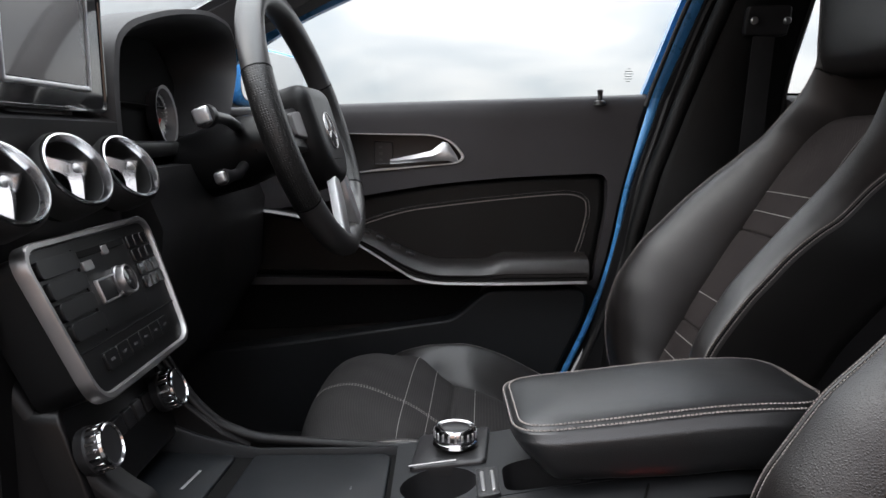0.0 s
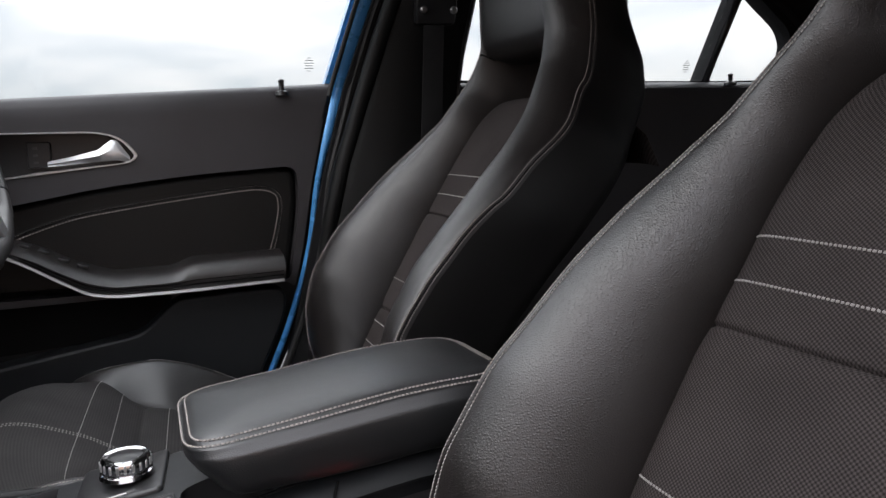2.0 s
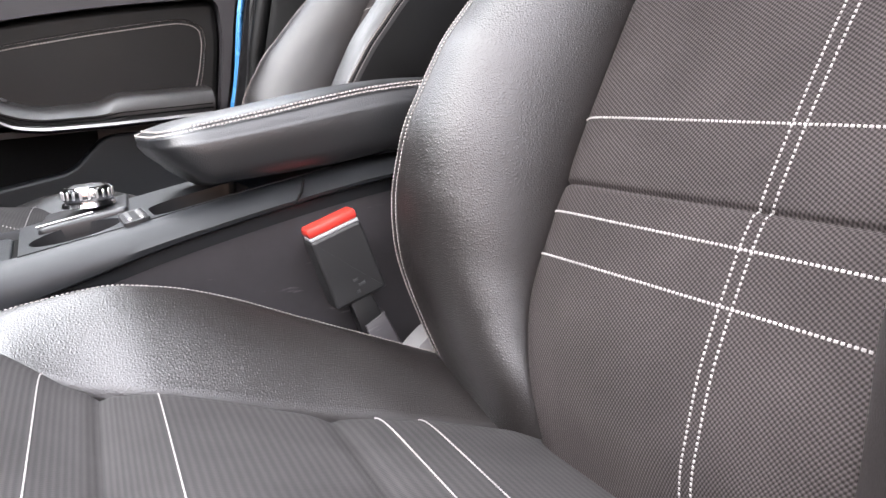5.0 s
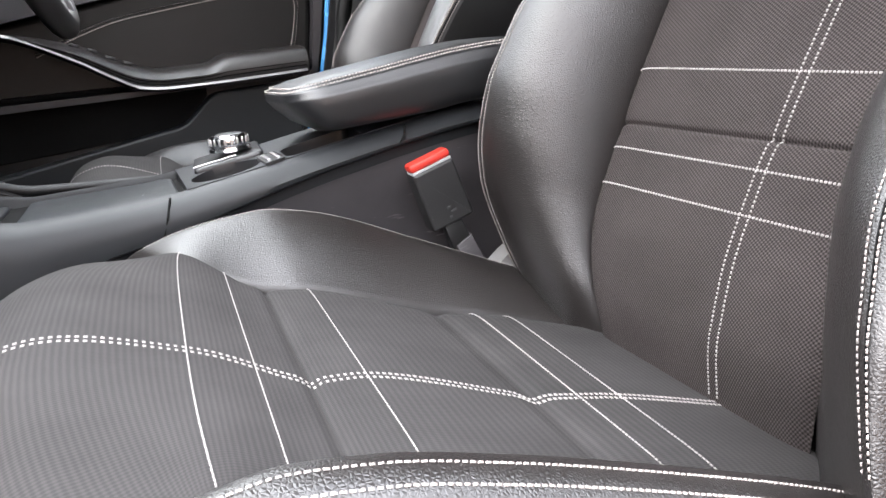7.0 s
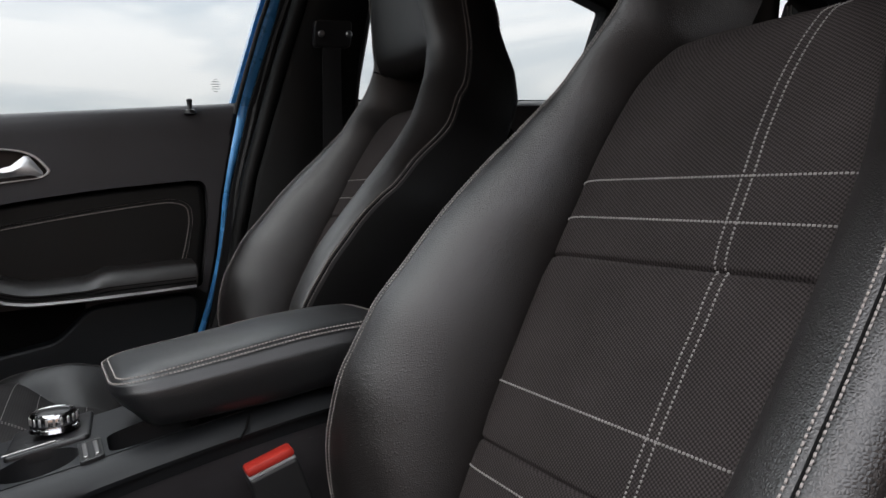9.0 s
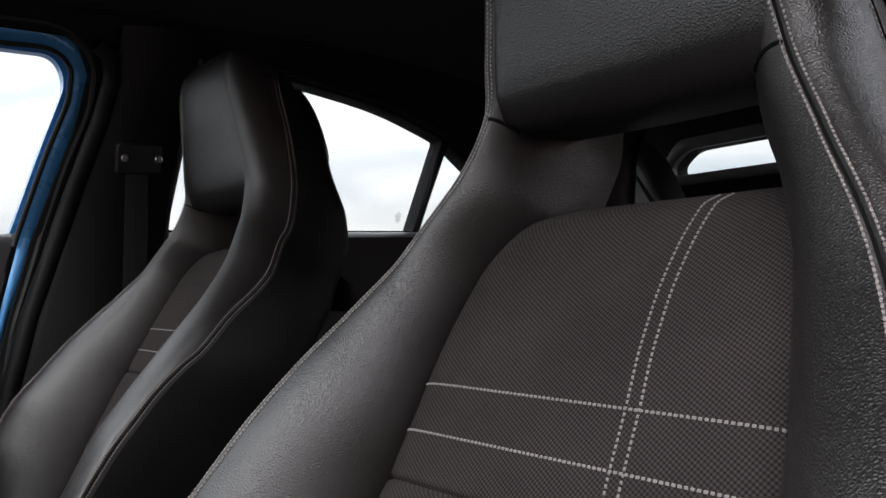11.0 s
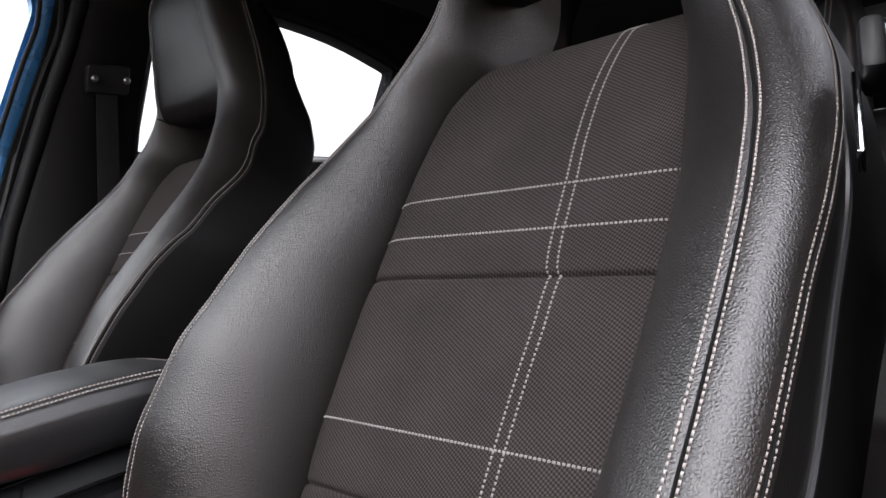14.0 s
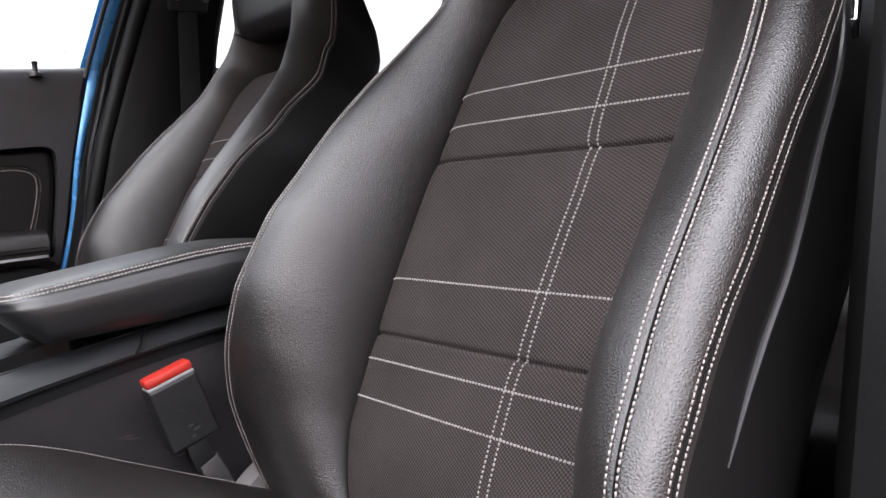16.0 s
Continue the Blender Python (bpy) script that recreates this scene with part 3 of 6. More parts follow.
def normal_of(fn, a, b, e=1e-3, toward=None):
    p = fn(a, b)
    n = (fn(a + e, b) - p).cross(fn(a, b + e) - p)
    n.normalize()
    if toward is not None and n.dot(toward) < 0:
        n = -n
    return n


CK = [0.0, 0.6, 1.0, 1.5, 2.0, 2.5, 3.0, 4.0, 5.0, 5.5, 6.5, 7.0, 8.0]
cush_x = ease(CK, [-0.150, -0.190, -0.207, -0.214, -0.207, -0.186, -0.155, -0.082, -0.020, 0.013, 0.119, 0.181, 0.290])
cush_z = ease(CK, [0.480, 0.500, 0.540, 0.580, 0.614, 0.638, 0.645, 0.622, 0.589, 0.581, 0.538, 0.518, 0.478])
cush_p = ease(CK, [0.215, 0.222, 0.228, 0.232, 0.236, 0.238, 0.238, 0.190, 0.172, 0.166, 0.164, 0.160, 0.150])
CUSH_GROOVES = (5.0, 6.5)


def cush_top(u, k):
    p = cush_p(k)
    x, z = cush_x(k), cush_z(k)
    wide = min(1.0, max(0.0, p - 0.185) / 0.05)
    y = u * p
    x += 0.05 * y * (1 - 0.5 * wide) + wide * 0.045 * (abs(u) ** 3)
    for g in CUSH_GROOVES:
        z -= 0.004 * math.exp(-(((k - g) / 0.07) ** 2)) + 0.002 * math.exp(-(((k - g) / 0.35) ** 2))
    z -= (1 - wide) * 0.008 * abs(u) ** 11 + wide * 0.042 * abs(u) ** 3
    z += 0.010 * math.sin(math.pi * min(max((k - 2.5) / 2.2, 0), 1)) * u * u * (1 - wide)
    return Vector((x, y, z - FLOOR))


bol_z = ease([-0.16, -0.125, -0.104, -0.058, -0.0105, 0.03, 0.063, 0.121, 0.2045, 0.3], [0.575, 0.607, 0.620, 0.631, 0.634, 0.626, 0.614, 0.585, 0.543, 0.495])
bol_z_near = ease([-0.16, -0.12, -0.0635, -0.026, 0.02, 0.102, 0.168, 0.3], [0.612, 0.638, 0.643, 0.637, 0.622, 0.589, 0.560, 0.495])
bol_a = ease([-0.16, -0.118, -0.10, -0.082, -0.02, 0.013, 0.12, 0.18, 0.3], [0.240, 0.236, 0.208, 0.190, 0.172, 0.166, 0.164, 0.160, 0.150])


def cush_side(s, x, side):
    """The leather side roll of the cushion, from the seam with the cloth (0) over the crest (1) and the sewn edge (2) down the flank (3)."""
    a, zb = bol_a(x), (bol_z if side > 0 else bol_z_near)(x)
    k = 3.0
    lo, hi = 2.5, 8.0
    for _ in range(22):
        k = (lo + hi) / 2
        if cush_x(k) < x:
            lo = k
        else:
            hi = k
    wide = min(1.0, max(0.0, cush_p(k) - 0.185) / 0.05)
    za = cush_z(k) - 0.008 - wide * 0.040
    zb = min(zb, za + 0.10)
    c = 0.222 + 0.012 * max(0.0, min(1.0, (-0.06 - x) / 0.08))
    c = max(c, a + 0.006)
    e = max(0.246, c + 0.006)
    if s < 0:
        y, z = a - 0.004 * s, za + 0.1 * s
    elif s <= 1:
        y = a + (c - a) * s
        z = za + (max(zb, za + 0.002) - za) * (0.55 * s + 0.45 * math.sin(s * math.pi / 2))
    elif s <= 2:
        t = s - 1
        y, z = c + (e - c) * math.sin(t * math.pi / 2), max(zb, za + 0.002) - 0.022 * (1 - math.cos(t * math.pi / 2))
    else:
        t = s - 2
        y, z = e + 0.010 * math.sin(math.pi * min(t * 1.2, 1)) - 0.012 * t, max(zb, za + 0.002) - 0.022 - (max(zb, za) - 0.022 - 0.40) * t
    z -= 0.003 * math.exp(-(((s - 2.0) / 0.06) ** 2))
    return Vector((x + 0.05 * side * y, side * y, z - FLOOR))


def front_seat(at, label, cushion=(0, 0, 0), near="outer"):
    seat = thing("front_seat", at, label, "car seat", group="front seats")
    shift = Vector(cushion)
    cush_at = lambda u, k: cush_top(u, k) + shift
    side_at = lambda s, x, side: cush_side(s, x, side) + shift
    # backrest
    vs = sorted(set(lines(-0.08, 0.507, 98) + [g + d for g in GROOVES for d in (-0.009, -0.005, -0.003, -0.002, -0.001, 0, 0.001, 0.002, 0.003, 0.005, 0.009)]))
    us = [math.copysign(abs(t) ** 0.75, t) for t in lines(-1, 1, 31)]
    bm = sheet(back_front, us, vs, uvs=lambda u, v: (u * 0.135, v))
    top = [back_front(u, 0.507) for u in us]
    rows = [top] + [[p + seat_back(0, dv, dw) - seat_back(0, 0, 0) for p in top] for dv, dw in ((0.004, -0.012), (0.004, -0.035), (-0.004, -0.10), (-0.03, -0.14))]
    roll = sheet(lambda i, j: rows[j][i], range(len(us)), range(len(rows)), uvs=lambda i, j: (i * 0.006, 0.507 + j * 0.02))
    part("backrest_panel", join(bm, roll), cloth, seat, "dark grey woven cloth backrest panel with two sewn grooves", 60)
    ss = lines(0, 1, 15) + lines(1, 2, 11)[1:] + lines(2, 3, 9)[1:] + lines(3, 4, 7)[1:]
    ss = sorted(set(ss + [2.075] + [-0.25, -0.1, 0.955, 0.975, 0.988, 1.012, 1.025, 1.045, 1.96, 1.975, 1.988, 2.012, 2.025, 2.04]))
    bvs = lines(-0.06, 0.70, 90) + [0.705, 0.71, 0.714, 0.718, 0.722]
    for side in (1, -1):
        shape = near if side < 0 else "plain"
        part("backrest_bolster", sheet(lambda s, v: section(s, v, side, shape), [s for s in ss if s < 2.1], bvs), leather, seat, "black grained leather backrest bolster with light stitching", 75)
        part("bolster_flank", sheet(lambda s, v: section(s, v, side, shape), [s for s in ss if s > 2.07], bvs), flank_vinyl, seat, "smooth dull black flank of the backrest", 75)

    def pad(u, t):
        vb = 0.549 - 0.004 * (1 - u * u)
        if t < 4:
            dv, dw = ((0.045, -0.12), (0.022, -0.085), (0.006, -0.045), (-0.001, -0.010))[int(t)]
            v = vb + dv
        else:
            v = vb + 0.012 + (0.722 - vb - 0.012) * (1 - (1 - (t - 4) / 22) ** 1.6)
            dw = 0.0
        c, h = crest_u(v), crest_w(v)
        return seat_back(u * (c + 0.001), v, h + dw + 0.004 * (1 - u * u) - 0.003 * abs(u) ** 12)

    part("headrest", sheet(pad, lines(-1, 1, 25), range(27)), leather, seat, "smooth black leather headrest joined to the backrest", 75)
    part("headrest_back", sheet(lambda u, v: seat_back(u * min(0.08, crest_u(v) + 0.01), v, crest_w(v) - depth_w(v) + 0.004), lines(-1, 1, 5), lines(0.655, 0.722, 9)), leather, seat)
    part("back_shell", sheet(lambda u, v: seat_back(u * 0.085, v, crest_w(v) - depth_w(v) + 0.004), lines(-1, 1, 9), lines(-0.06, 0.47, 24)), hard_plastic, seat, "hard black plastic seat back shell")
    # cushion
    ks = sorted(set(lines(0, 8, 110) + [g + d for g in CUSH_GROOVES for d in (-0.12, -0.06, 0, 0.06, 0.12)]))
    part("cushion_panel", sheet(cush_at, us, ks, uvs=lambda u, k: (u * cush_p(k), k * 0.062)), ribbed_cloth, seat, "dark grey woven cloth seat cushion with light sewn lines", 60)
    xs = lines(-0.128, 0.285, 64)
    cs = sorted(set([-0.25, -0.1] + lines(0, 1, 13) + lines(1, 2, 11) + lines(2, 3, 9) + [1.95, 1.975, 2.025, 2.05]))
    for side in (1, -1):
        part("cushion_bolster", sheet(lambda s, x: side_at(s, x, side), cs, xs), leather, seat, "black grained leather cushion side roll", 75)
    base = slab(rounded([(-0.16, 0.27), (0.30, 0.27), (0.33, 0.44), (0.10, 0.47), (-0.14, 0.47)], 0.03), lambda a, b, d: Vector((a, -0.235 + d, b - FLOOR)), 0.47, 0.006)
    part("seat_base", base, hard_plastic, seat, "black plastic seat base")
    for side in (1, -1):
        hinge = slab(rounded([(0.17, 0.44), (0.22, 0.528), (0.255, 0.553), (0.285, 0.52), (0.30, 0.44)], 0.018), lambda a, b, d: Vector((a, side * (0.262 - d), b - FLOOR)), 0.03, 0.006)
        part("hinge_cover", hinge, grey_plastic, seat, "grey plastic hinge cover between cushion and backrest")
    for y in (-0.2, 0.2):
        part("seat_rail", box((0.46, 0.03, 0.035), (0.06, y, 0.0175), 0.004), satin_black, seat)
    # sewn lines on the cloth
    front = Vector((-0.875, 0, 0.485))
    runs = []
    for du in (-0.0043, 0.0043):
        run = []
        for v in lines(-0.045, 0.505, 220):
            u = (column_u(v) + du) / panel_out(v)
            run.append((back_front(u, v), normal_of(back_front, u, v, toward=front)))
        runs.append(run)
    for v in (0.366, 0.333, 0.187, 0.1155, 0.083):
        runs.append([(back_front(u, v), normal_of(back_front, u, v, toward=front)) for u in lines(-0.985, 0.985, 70)])
    up = Vector((0, 0, 1))
    bars, fine = [], []
    for du in (-0.0031, 0.0031):
        run = []
        for k in lines(2.2, 7.85, 220):
            u = (-0.04 + du) / cush_p(k)
            run.append((cush_at(u, k), normal_of(cush_at, u, k, toward=up)))
        bars.append(run)
    for k in (4.0, 4.53, 5.5, 6.77, 7.03):
        (fine if k < 6 else runs).append([(cush_at(u, k), normal_of(cush_at, u, k, toward=up)) for u in lines(-0.985, 0.985, 70)])
    tagged(part("cushion_line", stitches(fine, 0.0030, 0.0026, 0.0009, 0.0005, 0.0003), thread, seat, "light grey sewn line", recalc=False), kind="stuff")
    tagged(part("cushion_stitching", stitches(bars, 0.0040, 0.0022, 0.0036, 0.0006, 0.0003), woven_thread, seat, "double row of light woven bars", recalc=False), kind="stuff")
    tagged(part("cloth_stitching", stitches(runs, 0.0034, 0.0022, 0.0017, 0.0006, 0.0004), thread, seat, "light grey decorative stitching", recalc=False), kind="stuff")
    runs = []
    for side in (1, -1):
        out = Vector((-0.5, side * 0.7, 0.5))
        shape = near if side < 0 else "plain"
        fn = lambda s, v: section(s, v, side, shape)
        rows = ((0.962, -0.02, 0.70), (1.045, -0.02, 0.70)) if shape != "wide" else ()
        for s, v0, v1 in (*rows, (1.955, 0.0, 0.70), (2.035, 0.0, 0.70)):
            runs.append([(fn(s, v), normal_of(fn, s, v, toward=out)) for v in lines(v0, v1, 150)])
        for s in (1.0, 2.0) if shape != "wide" else (2.0,):
            part("bolster_seam", tube([fn(s, v) for v in lines(-0.02, 0.70, 110)], 0.0010, 6), seam_and_shade_dark, seat, "dark sewn joint between two leather panels")
        gn = lambda s, x: side_at(s, x, side)
        out = Vector((0, side * 0.7, 0.7))
        for s in ((1.16, 1.42) if side < 0 else (1.22,)):
            runs.append([(gn(s, x), normal_of(gn, s, x, toward=out)) for x in lines(-0.13, 0.26, 90)])
    tagged(part("leather_stitching", stitches(runs, 0.0031, 0.0025, 0.0012, 0.0006, 0.0003), leather_thread, seat, "light grey seam stitching on leather", recalc=False), kind="stuff")
    for side in (1, -1):
        shape = near if side < 0 else "plain"
        run = [section(t, 0.546 + 0.004 * (1 - t), side, shape) for t in lines(0.98, 0.5, 16)]
        part("headrest_seam", tube(run, 0.0013, 6), seam_and_shade_dark, seat, "dark sewn joint below the headrest")
    if near != "outer":
        return seat
    ridge = ease([0.08, 0.12, 0.16, 0.20, 0.26, 0.32, 0.38], [0.071, 0.063, 0.053, 0.043, 0.035, 0.028, 0.021])
    run = []
    for v in lines(0.10, 0.38, 40):
        h, w2 = outer_crest_w(v), outer_crest_w(v) + outer_dw(v)
        t = min(0.95, max(0.05, (w2 - ridge(v)) / (w2 - h + depth_w(v) * 0.86)))
        run.append(section(2 + t, v, -1, "outer"))
    part("side_piping", tube(run, lambda t: 0.0022 * min(1.0, 0.25 + 4 * t, 0.25 + 4 * (1 - t)), 8), satin_black, seat, "dark glossy piping on the seat flank")
    return seat


passenger = front_seat((0, 0.324, FLOOR), "black leather and dark cloth sport seat with light stitching, clean")
driver = front_seat((0, 0, 0), "black leather and dark cloth sport seat behind the steering wheel", (-0.018, 0, -0.037), "wide")
driver.matrix_world = pose(0.2985, 1.064, 0.565, 0, 1.52, 0) @ Matrix.Translation((-0.25, 0, FLOOR - 0.55))


# ---- belt buckle ----
def belt_buckle(at, turn, label):
    b = thing("belt_buckle", at, label, "buckle")
    b.matrix_world = pose(*at, 0, turn, 0)
    part("housing", slab(rounded([(-0.0235, -0.062), (0.0235, -0.062), (0.0225, 0.0), (-0.0225, 0.0)], 0.004), lambda a, c, d: Vector((a, -0.010 + d, c)), 0.020, 0.003), buckle_black, b)
    part("rim", box((0.043, 0.017, 0.003), (0, 0, 0.0008), 0.001), print_grey, b, "worn grey rim under the button")
    part("button", box((0.044, 0.018, 0.0085), (0, 0, 0.0062), 0.003), red_plastic, b, "bright red release button")
    part("stalk", slab([(-0.010, -0.118), (0.014, -0.118), (0.010, -0.058), (-0.010, -0.058)], lambda a, c, d: Vector((a, -0.005 + d, c)), 0.010, 0.002), hard_plastic, b)
    part("sleeve", slab([(-0.006, -0.150), (0.022, -0.150), (0.014, -0.082), (-0.006, -0.086)], lambda a, c, d: Vector((a, -0.007 + d, c)), 0.014, 0.002), scuffed_plastic, b, "scuffed dark grey buckle sleeve")
    for k, (px, pz, w) in enumerate(((0.0, -0.044, 0.004), (0.004, -0.049, 0.006), (-0.001, -0.054, 0.003))):
        part("print_mark", box((w, 0.001, 0.002), (px, -0.0103, pz)), faint_print, b)
    return b


belt_buckle((0.178, 0.588, 0.6385), -16, "black seat belt buckle with a red button beside the console")


# ---- centre console ----
con_top = ease([-0.34, -0.20, -0.08, 0.0, 0.158, 0.254, 0.42], [0.650, 0.644, 0.645, 0.654, 0.677, 0.688, 0.690])
con_crease = ease([-0.34, -0.233, -0.058, 0.083, 0.252, 0.42], [0.560, 0.582, 0.615, 0.647, 0.671, 0.680])
console = thing("centre_console", (0, CAR_MID, FLOOR), "black soft plastic centre console between the seats", "console")


def at_con(x, y, z):
    return Vector((x, y - CAR_MID, z - FLOOR))


Y0, Y1 = 0.612, 0.800


con_rim = ease([-0.40, -0.359, -0.333, -0.307, -0.271, -0.235, -0.19, -0.17], [0.757, 0.730, 0.711, 0.689, 0.667, 0.654, 0.642, 0.60])


def con_ring(x):
    c = con_crease(x)
    t = max(con_top(x), con_rim(x))
    half = [(Y0 + 0.018, 0.26), (Y0 + 0.010, c - 0.012), (Y0 + 0.009, c - 0.003), (Y0, c), (Y0 - 0.001, (t + c) / 2 - 0.006), (Y0 + 0.0025, t - 0.012), (Y0 + 0.008, t - 0.005), (Y0 + 0.017, t - 0.001), (Y0 + 0.0235, t), (Y0 + 0.025, t - 0.004), (Y0 + 0.026, t - 0.07)]
    far = [(Y0 + Y1 - y, z) for y, z in reversed(half)]
    return [at_con(x, y, z) for y, z in half + far]


CUP = (-0.004, 0.672, 0.033)


def console_body():
    """The console skin with the wells cut through its top."""
    bm = loft([con_ring(x) for x in lines(-0.40, 0.46, 70)])
    return bm


part("body", console_body(), console_plastic, console)
# lower side panels, cover seams
for face in (0, 1):
    def side_panel(k, x):
        c = con_crease(x)
        y = (Y0 + 0.018, Y0 + 0.0155, Y0 + 0.0105, Y0 + 0.0085)[k] - 0.003
        z = (0.27, 0.42, c - 0.018, c - 0.0125)[k]
        return at_con(x, Y0 + Y1 - y if face else y, z)

    part("side_panel", sheet(side_panel, range(4), lines(-0.335, 0.455, 40)), scuffed_plastic, console, "scuffed dark grey console side panel")
for x in (0.158, -0.075):
    t, c = con_top(x), con_crease(x)
    part("cover_joint", tube([at_con(x + k * 0.006, Y0 - 0.0006 + (0.011 if k == 2 else 0), c + (t - c) * (0.02 + 0.49 * k)) for k in range(3)], 0.0011, 6), seam_and_shade_dark, console)


def top_plate(outline, z_up, depth, edge=0.002):
    pts = []
    for p, q in zip(outline, outline[1:] + outline[:1]):
        n = max(1, math.ceil(math.hypot(q[0] - p[0], q[1] - p[1]) / 0.018))
        pts += [(p[0] + (q[0] - p[0]) * k / n, p[1] + (q[1] - p[1]) * k / n) for k in range(n)]
    bm = slab(pts, lambda a, b, d: at_con(a, b, con_top(a) + z_up - d), depth, edge)
    bmesh.ops.triangulate(bm, faces=[f for f in bm.faces if len(f.verts) > 4], ngon_method="BEAUTY")
    return bm


part("lid_surround", top_plate(rounded([(-0.330, 0.636), (-0.050, 0.636), (-0.040, 0.650), (-0.040, 0.770), (-0.050, 0.776), (-0.330, 0.776)], 0.012), -0.0085, 0.01), seam_and_shade_dark, console)
lid = part("storage_lid", top_plate(rounded([(-0.310, 0.639), (-0.218, 0.639), (-0.210, 0.774), (-0.310, 0.774)], 0.008), -0.0045, 0.01, 0.003), storage_plastic, console, "satin black storage lid with a silver grip mark")
part("grip_mark", top_plate([(-0.2415, 0.690), (-0.2385, 0.690), (-0.2335, 0.732), (-0.2365, 0.732)], -0.0040, 0.002, 0.0003), satin_metal, lid)
lid = part("storage_lid", top_plate(rounded([(-0.198, 0.640), (-0.062, 0.640), (-0.052, 0.660), (-0.052, 0.765), (-0.062, 0.774), (-0.192, 0.774)], 0.010), -0.0045, 0.01, 0.003), storage_plastic, console, "satin black storage lid with a silver grip mark")
part("grip_mark", top_plate([(-0.0855, 0.688), (-0.0825, 0.688), (-0.0780, 0.730), (-0.0810, 0.730)], -0.0038, 0.003, 0.0003), satin_metal, lid)


def circle(cx, cy, r, n=28, ry=None):
    return [(cx + r * math.cos(2 * math.pi * k / n), cy + (ry or r) * math.sin(2 * math.pi * k / n)) for k in range(n)]


# middle cover with the two wells cut through it
def run_of(a, b, n):
    return [(a[0] + (b[0] - a[0]) * k / n, a[1] + (b[1] - a[1]) * k / n) for k in range(n)]


cover = run_of((-0.046, Y0 + 0.022), (0.20, Y0 + 0.022), 10) + run_of((0.20, Y0 + 0.022), (0.20, Y1 - 0.022), 4) + run_of((0.20, Y1 - 0.022), (-0.046, Y1 - 0.022), 10) + run_of((-0.046, Y1 - 0.022), (-0.046, Y0 + 0.022), 4)
CUP_HOLE = circle(CUP[0], CUP[1], 0.0345, 30)
REAR_HOLE = rounded([(0.053, 0.640), (0.075, 0.637), (0.13, 0.637), (0.13, 0.700), (0.075, 0.700), (0.053, 0.692)], 0.012, 4)
part("middle_cover", holed(cover, [CUP_HOLE, REAR_HOLE], lambda a, b, d: at_con(a, b, con_top(a) + 0.0005 - d), 0.014), console_plastic, console)
for name, hole in (("cup_well", CUP_HOLE), ("rear_well", REAR_HOLE)):
    mid = sum((Vector(p) for p in hole), Vector((0, 0))) / len(hole)
    rings = [[at_con(*(mid + (Vector(p) - mid) * g), con_top(p[0]) - dz) for p in hole] for g, dz in ((1.0, 0.0), (0.99, 0.004), (0.93, 0.05), (0.85, 0.055), (0.05, 0.055))]
    part(name, loft(rings, caps=False), satin_black, console, "deep black cup well" if name == "cup_well" else "")
clip = part("cup_divider", top_plate(rounded([(0.030, 0.632), (0.048, 0.634), (0.048, 0.688), (0.030, 0.688)], 0.004), 0.0025, 0.008, 0.001), satin_black, console, "black divider with silver bars")
part("divider_frame", frame_slab(rounded([(0.029, 0.631), (0.049, 0.633), (0.049, 0.689), (0.029, 0.689)], 0.004), rounded([(0.0305, 0.633), (0.0475, 0.635), (0.0475, 0.687), (0.0305, 0.687)], 0.003), lambda a, b, d: at_con(a, b, con_top(a) + 0.0030 - d), 0.004, 0.0004), satin_black, clip)
for x in (0.0345, 0.0435):
    part("divider_bar", top_plate(rounded([(x - 0.002, 0.640), (x + 0.002, 0.640), (x + 0.002, 0.680), (x - 0.002, 0.680)], 0.0015), 0.0040, 0.004, 0.0008), dull_metal, clip)
pod = part("controller_plinth", top_plate(rounded([(-0.032, 0.706), (0.040, 0.702), (0.048, 0.786), (-0.024, 0.786)], 0.006), 0.005, 0.012, 0.003), satin_black, console)
part("plinth_trim", tube([at_con(x, 0.7035, con_top(x) + 0.0075) for x in (-0.032, 0.0, 0.012)], 0.0010, 8), dull_metal, pod)
knob = part("controller_knob", lathe([(0.019, 0), (0.0225, 0.001), (0.0215, 0.004), (0.0195, 0.005), (0.0205, 0.007), (0.0205, 0.015), (0.0185, 0.018), (0.014, 0.0172), (0.0, 0.017)], at_con(0.012, 0.742, 0.664), (0, 0, 1), 40), chrome, console, "chrome rotary controller knob")
part("knob_cap", lathe([(0.0145, 0.0), (0.0145, 0.0172), (0.012, 0.0182), (0, 0.0184)], at_con(0.012, 0.742, 0.664), (0, 0, 1), 32), satin_black, knob)
for k in range(20):
    a = 2 * math.pi * k / 20
    part("ridge", box((0.0014, 0.0022, 0.007), m=Matrix.Translation(at_con(0.012, 0.742, 0.6755)) @ pose(0, 0, 0, 0, 0, math.degrees(a)) @ Matrix.Translation((0.0206, 0, 0)), bevel=0.0004, segments=1), satin_metal, knob)
# padded lid
arm_lo = ease([0.05, 0.08, 0.19, 0.25, 0.46], [0.682, 0.6827, 0.6865, 0.692, 0.694])
arm_seam = ease([0.05, 0.075, 0.143, 0.188, 0.233, 0.278, 0.46], [0.7225, 0.7255, 0.7332, 0.7388, 0.7435, 0.7454, 0.746])


